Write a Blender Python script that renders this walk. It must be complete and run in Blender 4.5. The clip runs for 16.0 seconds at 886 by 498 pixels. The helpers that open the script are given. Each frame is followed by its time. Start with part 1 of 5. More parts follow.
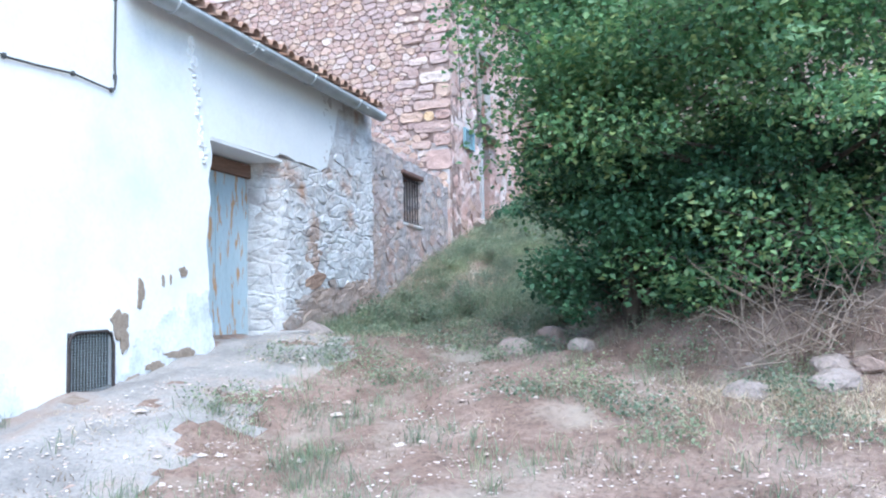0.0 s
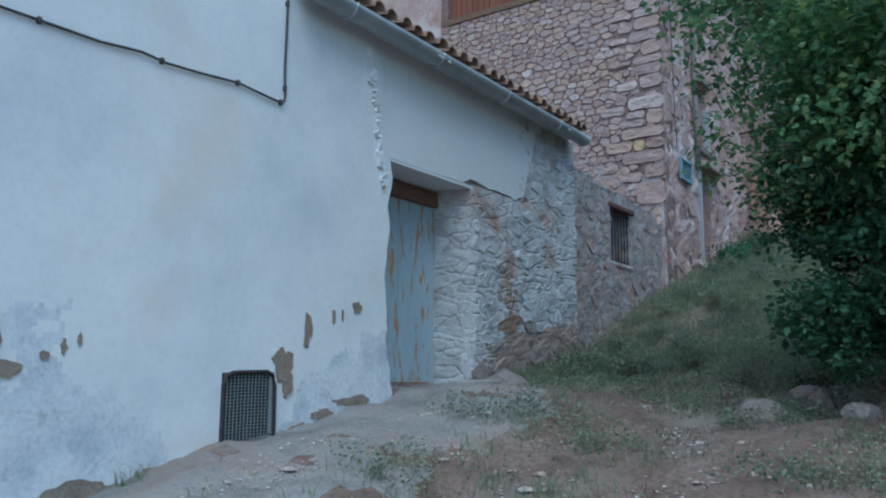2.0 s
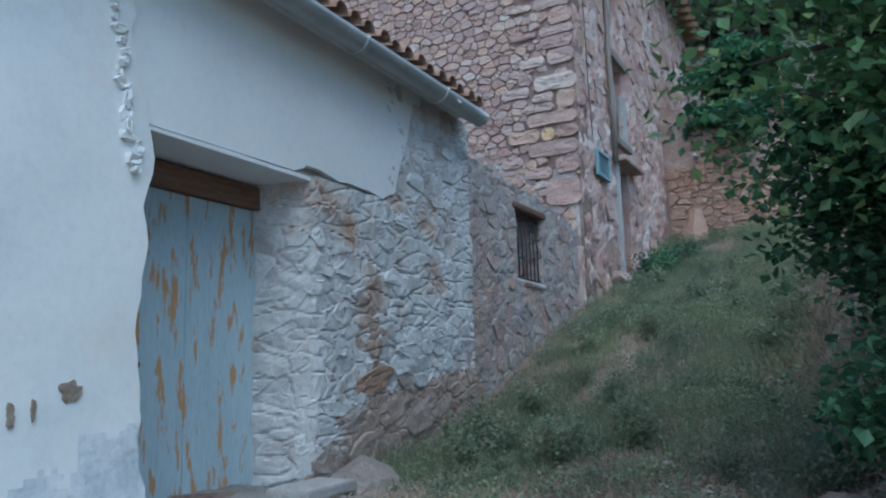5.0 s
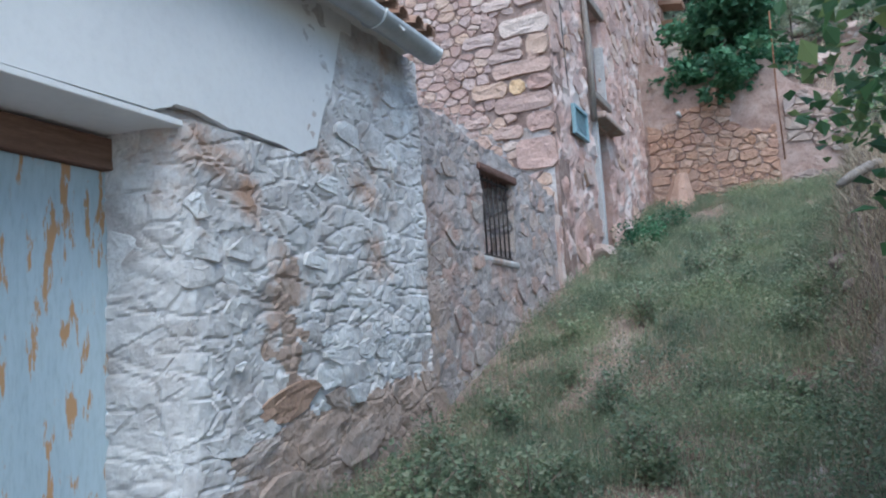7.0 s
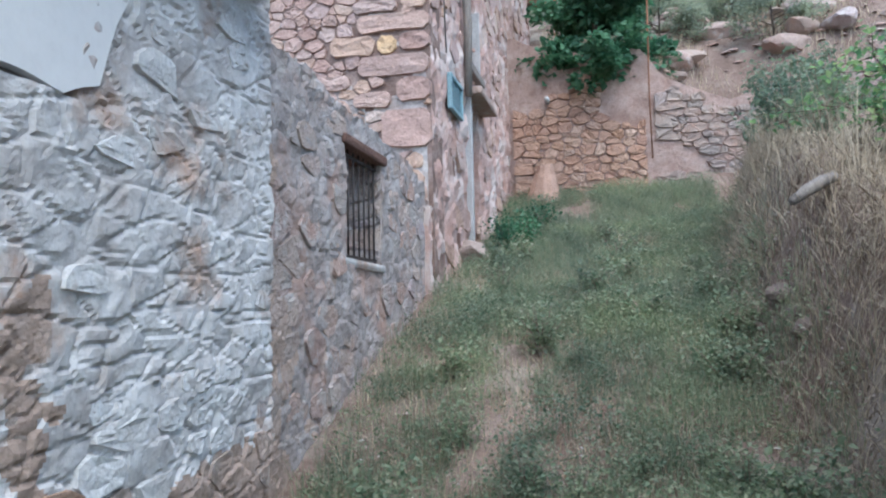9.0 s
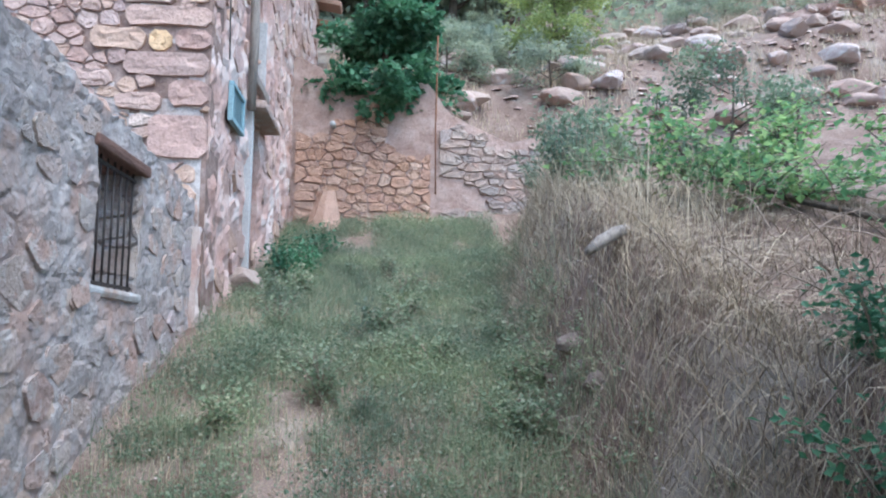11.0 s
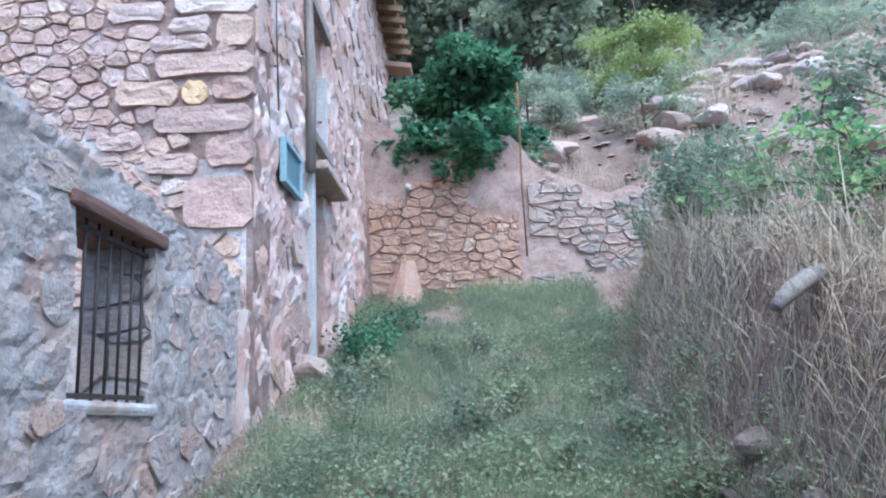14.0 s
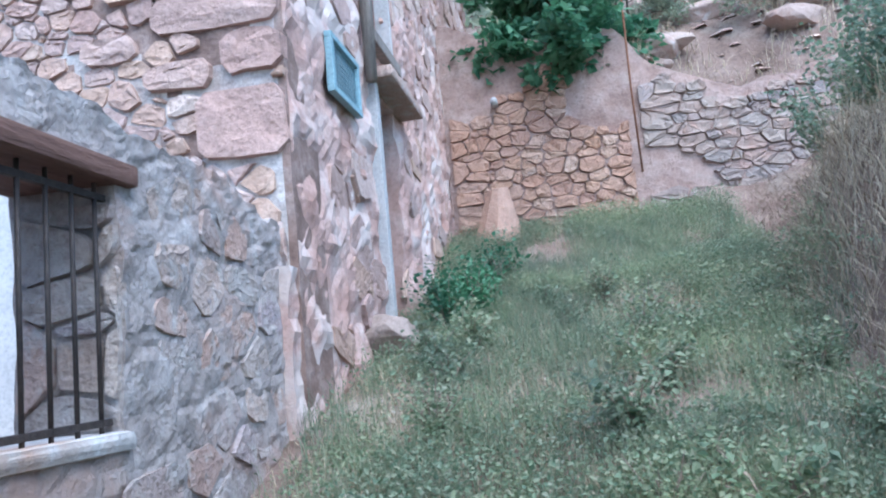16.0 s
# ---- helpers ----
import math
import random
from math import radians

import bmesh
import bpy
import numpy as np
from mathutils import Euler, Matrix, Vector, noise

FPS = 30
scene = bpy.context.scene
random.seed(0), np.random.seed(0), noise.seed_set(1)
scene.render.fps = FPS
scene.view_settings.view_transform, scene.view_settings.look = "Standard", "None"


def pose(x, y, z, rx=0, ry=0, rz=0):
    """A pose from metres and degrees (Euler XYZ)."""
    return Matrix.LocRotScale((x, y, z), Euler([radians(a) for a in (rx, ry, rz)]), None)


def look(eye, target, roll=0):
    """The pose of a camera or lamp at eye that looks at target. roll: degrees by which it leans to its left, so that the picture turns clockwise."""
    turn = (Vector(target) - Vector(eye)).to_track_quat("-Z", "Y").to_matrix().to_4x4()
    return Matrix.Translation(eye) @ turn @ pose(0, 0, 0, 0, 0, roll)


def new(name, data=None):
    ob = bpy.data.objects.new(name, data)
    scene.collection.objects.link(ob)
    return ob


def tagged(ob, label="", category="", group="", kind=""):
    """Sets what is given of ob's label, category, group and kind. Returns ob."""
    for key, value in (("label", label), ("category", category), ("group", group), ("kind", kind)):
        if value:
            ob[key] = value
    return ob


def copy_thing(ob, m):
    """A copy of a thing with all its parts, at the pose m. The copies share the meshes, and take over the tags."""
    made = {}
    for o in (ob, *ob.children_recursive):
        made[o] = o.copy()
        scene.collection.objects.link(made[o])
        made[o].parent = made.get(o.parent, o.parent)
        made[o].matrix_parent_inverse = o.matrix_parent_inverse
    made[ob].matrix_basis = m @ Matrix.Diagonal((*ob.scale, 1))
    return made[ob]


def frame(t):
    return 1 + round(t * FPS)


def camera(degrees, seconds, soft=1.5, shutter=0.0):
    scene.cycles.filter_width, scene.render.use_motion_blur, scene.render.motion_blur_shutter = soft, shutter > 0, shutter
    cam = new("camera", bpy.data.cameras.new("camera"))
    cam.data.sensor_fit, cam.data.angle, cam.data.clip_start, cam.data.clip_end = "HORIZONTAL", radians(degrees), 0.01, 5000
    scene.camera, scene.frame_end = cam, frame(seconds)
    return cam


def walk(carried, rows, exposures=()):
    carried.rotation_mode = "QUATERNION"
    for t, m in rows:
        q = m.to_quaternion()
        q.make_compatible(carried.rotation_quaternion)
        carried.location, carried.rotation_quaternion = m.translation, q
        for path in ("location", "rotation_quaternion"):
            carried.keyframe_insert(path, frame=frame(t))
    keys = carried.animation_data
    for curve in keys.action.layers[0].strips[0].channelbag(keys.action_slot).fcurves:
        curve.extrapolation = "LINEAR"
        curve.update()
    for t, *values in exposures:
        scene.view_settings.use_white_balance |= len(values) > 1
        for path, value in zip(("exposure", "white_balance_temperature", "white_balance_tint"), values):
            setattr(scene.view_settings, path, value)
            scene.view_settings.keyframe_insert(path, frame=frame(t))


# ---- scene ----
cam = camera(59.5, 16.0, soft=2.1)
METRES, EYE, TILT, LEAN, TURN = 12.0, 1.45, 0.0, 0.0, 20.0
PATH = [
    (0, (0.111, -0.233, 1.670), (-0.562, 1.644, 1.822), -1.3),
    (0.5, (0.141, 0.004, 1.662), (-0.690, 1.821, 1.740), 1.6),
    (1, (-0.024, 0.246, 1.645), (-0.980, 2.003, 1.670), 2.1),
    (1.5, (-0.198, 0.642, 1.589), (-1.300, 2.306, 1.720), 0.3),
    (2, (-0.438, 1.024, 1.610), (-1.569, 2.648, 1.901), 0.4),
    (2.5, (-0.565, 1.353, 1.613), (-1.614, 3.015, 1.980), 1.1),
    (3, (-0.742, 1.799, 1.684), (-1.856, 3.433, 1.984), -2.9),
    (3.5, (-0.977, 2.207, 1.722), (-2.097, 3.828, 2.063), -3.2),
    (4, (-0.983, 2.560, 1.722), (-1.942, 4.262, 2.150), -4.0),
    (4.2, (-1.101, 2.824, 1.816), (-2.071, 4.536, 2.176), -3.0),
    (6.3, (-2.013, 4.785, 2.261), (-2.905, 6.552, 2.548), -0.9),
    (6.5, (-2.052, 4.925, 2.253), (-2.950, 6.685, 2.564), -1.5),
    (7, (-2.215, 5.322, 2.355), (-3.074, 7.112, 2.601), -3.5),
    (7.5, (-2.569, 5.723, 2.385), (-3.411, 7.528, 2.567), -4.0),
    (8, (-2.702, 6.134, 2.525), (-3.357, 8.014, 2.714), -2.4),
    (8.5, (-2.957, 6.525, 2.621), (-3.506, 8.433, 2.863), -5.7),
    (9, (-3.153, 6.909, 2.796), (-3.597, 8.853, 2.956), -1.3),
    (9.5, (-3.076, 7.355, 2.944), (-3.346, 9.321, 3.195), -3.6),
    (10, (-3.170, 7.466, 2.951), (-3.119, 9.462, 3.076), -0.2),
    (10.2, (-3.211, 7.473, 2.967), (-3.093, 9.466, 3.091), 1.2),
    (12.3, (-3.404, 7.825, 2.805), (-3.246, 9.771, 3.237), -0.2),
    (12.5, (-3.354, 7.968, 2.881), (-3.335, 9.925, 3.293), -0.4),
    (13, (-3.386, 8.317, 2.895), (-3.459, 10.264, 3.347), -4.4),
    (13.5, (-3.472, 8.664, 2.971), (-3.435, 10.630, 3.332), -1.5),
    (14, (-3.353, 9.041, 3.090), (-3.431, 10.997, 3.501), -2.5),
    (14.5, (-3.398, 9.415, 3.080), (-3.518, 11.359, 3.537), -4.0),
    (15, (-3.464, 9.777, 3.191), (-3.639, 11.747, 3.493), 0.3),
    (15.3, (-3.470, 10.145, 3.216), (-3.731, 12.082, 3.640), -6.1),
    (15.5, (-3.463, 10.335, 3.329), (-3.780, 12.291, 3.602), -6.1),
    (16, (-3.573, 10.751, 3.372), (-3.891, 12.709, 3.628), -5.4),
]
EXPOSURES = [(0.0, 1.95, 5700, 4), (0.5, 1.42, 5600, 2), (1.0, 0.85, 5400, -2), (1.5, 0.5, 5200, -4), (2.0, 0.3, 5200, -6), (4.2, 0.35, 5200, -6), (6.3, 1.05, 5800, 2), (10.2, 1.55, 6000, 4), (12.3, 1.88, 5400, 4), (16.0, 1.80, 5400, 4)]
walk(cam, [(t, look(eye, target, roll)) for t, eye, target, roll in PATH], EXPOSURES)

# ---- world and light ----
world = bpy.data.worlds.new("world")
scene.world = world
world.use_nodes = True
wn = world.node_tree
sky = wn.nodes.new("ShaderNodeTexSky")
sky.sky_type = "NISHITA"
sky.sun_disc = False
sky.sun_elevation = radians(62)
sky.sun_rotation = radians(148)
wn.links.new(sky.outputs[0], wn.nodes["Background"].inputs[0])
wn.nodes["Background"].inputs[1].default_value = 0.15
sun = new("sun", bpy.data.lights.new("sun", "SUN"))
sun.data.energy = 1.7
sun.data.angle = radians(60)
sun.data.color = (1.0, 0.96, 0.92)
sun.matrix_world = look((2.2, -3.5, 8.0), (0.0, 0.0, 0.0))

# ---- helpers of this scene ----
def mesh_ob(name, V, F, mat=None, parent=None, label="", smooth=False, at=(0, 0, 0)):
    me = bpy.data.meshes.new(name)
    V = [tuple(float(c) for c in v) for v in V] if not isinstance(V, np.ndarray) else V.tolist()
    F = F if not isinstance(F, np.ndarray) else F.tolist()
    me.from_pydata(V, [], F)
    if smooth:
        me.polygons.foreach_set("use_smooth", [True] * len(me.polygons))
    if mat:
        me.materials.append(mat)
    ob = new(name, me)
    ob.location = at
    if parent:
        ob.parent = parent
        if parent.type == "EMPTY":
            ob.matrix_parent_inverse = Matrix.Translation(parent.location).inverted()
        elif parent.location.length > 0:
            ob.matrix_parent_inverse = Matrix.Translation(parent.location).inverted()
    if label:
        ob["label"] = label
    return ob


def part(name, bm, mat, parent=None, label="", smooth=False):
    me = bpy.data.meshes.new(name)
    bm.to_mesh(me)
    bm.free()
    if smooth:
        me.polygons.foreach_set("use_smooth", [True] * len(me.polygons))
    me.materials.append(mat)
    ob = new(name, me)
    if parent:
        ob.parent = parent
        ob.matrix_parent_inverse = Matrix.Translation(parent.location).inverted()
    if label:
        ob["label"] = label
    return ob


def thing(name, at, label, category, group="", kind=""):
    ob = new(name)
    ob.location = at
    ob.empty_display_size = 0.2
    return tagged(ob, label, category, group, kind)


def box_bm(bm, lo, hi, bevel=0.0, turn=None, rough=0.0):
    lo, hi = Vector(lo), Vector(hi)
    c, s = (lo + hi) / 2, hi - lo
    m = Matrix.Translation(c) @ (turn or Matrix()) @ Matrix.Diagonal((*s, 1))
    r = bmesh.ops.create_cube(bm, size=1, matrix=m)
    if bevel:
        es = list({e for v in r["verts"] for e in v.link_edges})
        bmesh.ops.bevel(bm, geom=es, offset=bevel, segments=2, affect="EDGES", profile=0.6)
    if rough:
        for v in bm.verts:
            v.co += noise.noise_vector(v.co * 6.0) * rough
    return bm


def box(name, lo, hi, mat, parent=None, label="", bevel=0.01, turn=None, rough=0.0):
    return part(name, box_bm(bmesh.new(), lo, hi, bevel, turn, rough), mat, parent, label)


def tube_vf(path, radii, sides=8, V=None, F=None):
    V = [] if V is None else V
    F = [] if F is None else F
    base = len(V)
    n = len(path)
    P = [Vector(p) for p in path]
    for i in range(n):
        d = (P[min(i + 1, n - 1)] - P[max(i - 1, 0)]).normalized()
        a = d.orthogonal().normalized() if abs(d.z) > 0.99 else d.cross(Vector((0, 0, 1))).normalized()
        b = d.cross(a)
        r = radii[i] if isinstance(radii, (list, tuple)) else radii
        for k in range(sides):
            t = 2 * math.pi * k / sides
            V.append(P[i] + (a * math.cos(t) + b * math.sin(t)) * r)
    for i in range(n - 1):
        for k in range(sides):
            k2 = (k + 1) % sides
            F.append((base + i * sides + k, base + i * sides + k2, base + (i + 1) * sides + k2, base + (i + 1) * sides + k))
    F.append(tuple(base + k for k in reversed(range(sides))))
    F.append(tuple(base + (n - 1) * sides + k for k in range(sides)))
    return V, F


def tube(name, path, radii, mat, parent=None, label="", sides=8):
    V, F = tube_vf(path, radii, sides)
    return mesh_ob(name, V, F, mat, parent, label, True)


# ---- materials ----
def surface(name, cols, scale=3.0, rough=0.85, bump=0.25, fine=45.0, metal=0.0, pick="", mixpick=0.75, picks=(), grime=0.3, spec=0.3, stretch=(1, 1, 1), big=None):
    m = bpy.data.materials.new(name)
    m.use_nodes = True
    nt = m.node_tree
    N, L = nt.nodes, nt.links
    bsdf = N["Principled BSDF"]
    geo = N.new("ShaderNodeNewGeometry")
    mapn = N.new("ShaderNodeMapping")
    mapn.inputs["Scale"].default_value = stretch
    L.new(geo.outputs["Position"], mapn.inputs["Vector"])

    def noise_node(s, detail=6.0, ro=0.6):
        n = N.new("ShaderNodeTexNoise")
        n.inputs["Scale"].default_value = s
        n.inputs["Detail"].default_value = detail
        n.inputs["Roughness"].default_value = ro
        L.new(mapn.outputs[0], n.inputs["Vector"])
        return n

    def ramp(src, colours, lo=0.3, hi=0.7):
        r = N.new("ShaderNodeValToRGB")
        els = r.color_ramp.elements
        while len(els) < len(colours):
            els.new(0.5)
        for i, c in enumerate(colours):
            els[i].position = lo + (hi - lo) * i / max(1, len(colours) - 1)
            els[i].color = (*c, 1)
        L.new(src, r.inputs[0])
        return r

    def mix(a, b, fac, mode="MIX"):
        x = N.new("ShaderNodeMix")
        x.data_type = "RGBA"
        x.blend_type = mode
        for s, v in ((x.inputs[0], fac), (x.inputs[6], a), (x.inputs[7], b)):
            if hasattr(v, "is_output"):
                L.new(v, s)
            else:
                s.default_value = v
        return x.outputs[2]

    n1 = noise_node(scale)
    col = ramp(n1.outputs[0], cols).outputs[0]
    if pick:
        if pick == "object":
            src = N.new("ShaderNodeObjectInfo").outputs["Random"]
        else:
            src = geo.outputs["Random Per Island"]
        pr = ramp(src, picks, 0.0, 1.0)
        pr.color_ramp.interpolation = "LINEAR"
        col = mix(col, pr.outputs[0], mixpick)
    n2 = noise_node(fine, 8.0, 0.7)
    g = ramp(n2.outputs[0], [(1 - grime,) * 3, (1.0,) * 3, (1 + grime * 0.4,) * 3], 0.3, 0.72)
    col = mix(col, g.outputs[0], 1.0, "MULTIPLY")
    if big:
        n3 = noise_node(big[0], 7.0, 0.65)
        r3 = ramp(n3.outputs[0], [(0, 0, 0), (1, 1, 1)], big[2], big[3])
        col = mix(col, (*big[1], 1), r3.outputs[0])
    L.new(col, bsdf.inputs["Base Color"])
    bsdf.inputs["Roughness"].default_value = rough
    bsdf.inputs["Metallic"].default_value = metal
    bsdf.inputs["Specular IOR Level"].default_value = spec
    if bump:
        b = N.new("ShaderNodeBump")
        b.inputs["Strength"].default_value = bump
        b.inputs["Distance"].default_value = 0.02
        L.new(n2.outputs[0], b.inputs["Height"])
        b2 = N.new("ShaderNodeBump")
        b2.inputs["Strength"].default_value = bump
        b2.inputs["Distance"].default_value = 0.05
        L.new(n1.outputs[0], b2.inputs["Height"])
        L.new(b.outputs[0], b2.inputs["Normal"])
        L.new(b2.outputs[0], bsdf.inputs["Normal"])
    return m


def leaf_material(name, picks, rough=0.55, trans=0.25):
    m = bpy.data.materials.new(name)
    m.use_nodes = True
    N, L = m.node_tree.nodes, m.node_tree.links
    bsdf = N["Principled BSDF"]
    geo = N.new("ShaderNodeNewGeometry")
    r = N.new("ShaderNodeValToRGB")
    els = r.color_ramp.elements
    while len(els) < len(picks):
        els.new(0.5)
    for i, c in enumerate(picks):
        els[i].position = i / (len(picks) - 1)
        els[i].color = (*c, 1)
    L.new(geo.outputs["Random Per Island"], r.inputs[0])
    nz = N.new("ShaderNodeTexNoise")
    nz.inputs["Scale"].default_value = 1.3
    nz.inputs["Detail"].default_value = 3.0
    L.new(geo.outputs["Position"], nz.inputs["Vector"])
    rr = N.new("ShaderNodeValToRGB")
    rr.color_ramp.elements[0].position, rr.color_ramp.elements[0].color = 0.3, (0.6, 0.65, 0.65, 1)
    rr.color_ramp.elements[1].position, rr.color_ramp.elements[1].color = 0.7, (1.25, 1.2, 1.0, 1)
    L.new(nz.outputs[0], rr.inputs[0])
    x = N.new("ShaderNodeMix")
    x.data_type, x.blend_type = "RGBA", "MULTIPLY"
    x.inputs[0].default_value = 1.0
    L.new(r.outputs[0], x.inputs[6])
    L.new(rr.outputs[0], x.inputs[7])
    L.new(x.outputs[2], bsdf.inputs["Base Color"])
    bsdf.inputs["Roughness"].default_value = rough
    tr = N.new("ShaderNodeBsdfTranslucent")
    L.new(x.outputs[2], tr.inputs["Color"])
    ms = N.new("ShaderNodeMixShader")
    ms.inputs[0].default_value = trans
    L.new(bsdf.outputs[0], ms.inputs[1])
    L.new(tr.outputs[0], ms.inputs[2])
    L.new(ms.outputs[0], N["Material Output"].inputs["Surface"])
    return m


RED = [(0.33, 0.20, 0.17), (0.44, 0.29, 0.25), (0.52, 0.37, 0.32), (0.38, 0.28, 0.27), (0.58, 0.46, 0.41), (0.36, 0.25, 0.23), (0.50, 0.34, 0.27), (0.51, 0.35, 0.26), (0.60, 0.52, 0.48)]
M_RED = surface("red_sandstone", [(0.38, 0.25, 0.21), (0.48, 0.34, 0.29), (0.58, 0.46, 0.41)], 5, 0.9, 0.9, 34, pick="object", picks=RED, mixpick=0.7)
M_RED_FAR = surface("red_sandstone_far", [(0.38, 0.25, 0.21), (0.48, 0.34, 0.29), (0.58, 0.46, 0.41)], 5, 0.9, 0.9, 34, pick="island", picks=RED, mixpick=0.7)
M_MORTAR = surface("dark_joint", [(0.15, 0.10, 0.085), (0.24, 0.165, 0.14), (0.36, 0.28, 0.25)], 6, 0.95, 0.5)
M_PINK = surface("pink_render", [(0.38, 0.23, 0.19), (0.48, 0.33, 0.29), (0.56, 0.44, 0.40)], 2.2, 0.92, 0.6, 30, big=(1.1, (0.55, 0.47, 0.44), 0.5, 0.62))
GREY = [(0.33, 0.25, 0.22), (0.40, 0.30, 0.25), (0.38, 0.22, 0.18), (0.27, 0.23, 0.23), (0.46, 0.37, 0.32), (0.42, 0.24, 0.18), (0.40, 0.30, 0.27), (0.30, 0.24, 0.27)]
M_RUIN = surface("rubble_stone", [(0.36, 0.29, 0.26), (0.47, 0.42, 0.39), (0.52, 0.48, 0.46)], 5, 0.92, 0.8, 40, pick="object", picks=GREY, mixpick=0.62, big=(6.0, (0.46, 0.42, 0.40), 0.50, 0.64))
M_RUIN_MORTAR = surface("lime_mortar", [(0.255, 0.22, 0.21), (0.35, 0.31, 0.298), (0.45, 0.415, 0.405)], 5, 0.95, 0.8, 35, big=(1.6, (0.38, 0.265, 0.225), 0.49, 0.64))
M_LIME = surface("pale_lime_pointing", [(0.35, 0.285, 0.26), (0.47, 0.415, 0.39), (0.56, 0.52, 0.50)], 5, 0.95, 0.8, 30)
WHITE = [(0.57, 0.575, 0.58), (0.66, 0.66, 0.66), (0.50, 0.485, 0.475), (0.61, 0.605, 0.60)]
M_WASH = surface("limewashed_stone", [(0.43, 0.40, 0.385), (0.61, 0.60, 0.595), (0.70, 0.695, 0.69)], 4, 0.88, 0.6, 40, pick="object", picks=WHITE, mixpick=0.4, big=(1.3, (0.42, 0.28, 0.21), 0.56, 0.70))
M_WASH_BASE = surface("limewash_render", [(0.37, 0.34, 0.325), (0.52, 0.505, 0.50), (0.62, 0.615, 0.61)], 3.5, 0.9, 0.6, 22, grime=0.18, big=(1.3, (0.40, 0.26, 0.19), 0.56, 0.70))
M_WHITE = surface("white_render", [(0.62, 0.64, 0.66), (0.73, 0.735, 0.73), (0.80, 0.79, 0.77)], 0.9, 0.85, 0.10, 22, grime=0.07, big=(0.8, (0.74, 0.64, 0.56), 0.54, 0.80))
M_WORN = surface("worn_white_paint", [(0.50, 0.54, 0.58), (0.64, 0.66, 0.69), (0.72, 0.725, 0.73)], 3.5, 0.9, 0.35, 26, grime=0.2, big=(5.0, (0.40, 0.40, 0.41), 0.60, 0.70))
M_WHITE2 = surface("smooth_white_render", [(0.68, 0.68, 0.68), (0.75, 0.75, 0.74)], 0.8, 0.85, 0.08, 18, grime=0.05, big=(1.1, (0.55, 0.53, 0.51), 0.62, 0.85))
M_BARE = surface("bare_reddish_rubble", [(0.29, 0.225, 0.19), (0.40, 0.32, 0.275), (0.52, 0.46, 0.43)], 5, 0.94, 0.8, 32, pick="object", picks=[(0.34, 0.25, 0.20), (0.40, 0.28, 0.22), (0.31, 0.27, 0.25), (0.48, 0.41, 0.37)], mixpick=0.4)
M_EARTH = surface("reddish_earth_render", [(0.29, 0.19, 0.16), (0.38, 0.27, 0.235), (0.45, 0.35, 0.31)], 3, 0.95, 0.9, 26)
M_BROWN = surface("bare_render", [(0.22, 0.17, 0.13), (0.33, 0.27, 0.22)], 9, 0.95, 0.4)
M_ORANGE = surface("bare_red_stone", [(0.27, 0.175, 0.13), (0.40, 0.27, 0.20)], 5, 0.92, 0.5, 40)
M_YELLOWSTONE = surface("yellow_sandstone", [(0.52, 0.34, 0.19), (0.62, 0.43, 0.27)], 7, 0.9, 0.5, 40)
OCH = [(0.40, 0.23, 0.17), (0.47, 0.30, 0.23), (0.37, 0.22, 0.18), (0.52, 0.38, 0.31), (0.43, 0.25, 0.17)]
M_OCHRE = surface("ochre_sandstone", [(0.40, 0.24, 0.16), (0.52, 0.35, 0.25)], 5, 0.92, 0.9, 34, pick="object", picks=OCH, mixpick=0.7)
M_PALE = surface("pale_rock", [(0.22, 0.185, 0.17), (0.33, 0.28, 0.25), (0.34, 0.22, 0.18)], 3, 0.92, 0.6, 40, pick="object", picks=GREY, mixpick=0.35)
M_DOOR = surface("blue_grey_door_paint", [(0.34, 0.425, 0.47), (0.43, 0.52, 0.565)], 3, 0.6, 0.2, 40, grime=0.15, stretch=(1, 1, 0.22), big=(11.0, (0.42, 0.25, 0.13), 0.55, 0.585))
M_WOOD = surface("weathered_wood", [(0.13, 0.08, 0.05), (0.24, 0.15, 0.09)], 6, 0.8, 0.4, 60, stretch=(4, 0.5, 4))
M_LINTEL = surface("brown_lintel_wood", [(0.145, 0.085, 0.062), (0.25, 0.15, 0.11)], 8, 0.8, 0.4, 60, stretch=(4, 0.4, 4))
M_WINDOW_LINTEL = surface("reddish_lintel_wood", [(0.11, 0.06, 0.048), (0.185, 0.105, 0.085)], 8, 0.8, 0.4, 60, stretch=(4, 0.4, 4))
M_PLANK = surface("orange_brown_planks", [(0.15, 0.05, 0.03), (0.26, 0.10, 0.055)], 5, 0.7, 0.3, 50, stretch=(5, 5, 0.4), pick="object", picks=[(0.15, 0.05, 0.03), (0.26, 0.10, 0.055), (0.20, 0.075, 0.04)], mixpick=0.5)
M_ZINC = surface("zinc_gutter", [(0.33, 0.35, 0.36), (0.43, 0.45, 0.46)], 4, 0.5, 0.08, 30, metal=0.35, spec=0.5, grime=0.12)
M_IRON = surface("dark_iron", [(0.035, 0.03, 0.03), (0.07, 0.055, 0.05)], 14, 0.6, 0.2, metal=0.3)
M_RUST = surface("rusty_iron", [(0.16, 0.07, 0.04), (0.25, 0.12, 0.07)], 14, 0.8, 0.3, metal=0.2)
M_BLUE = surface("blue_painted_frame", [(0.20, 0.33, 0.38), (0.27, 0.40, 0.45)], 6, 0.6, 0.15)
M_NET = surface("blue_grey_wire_net", [(0.24, 0.28, 0.30), (0.34, 0.38, 0.40)], 20, 0.6, 0.3)
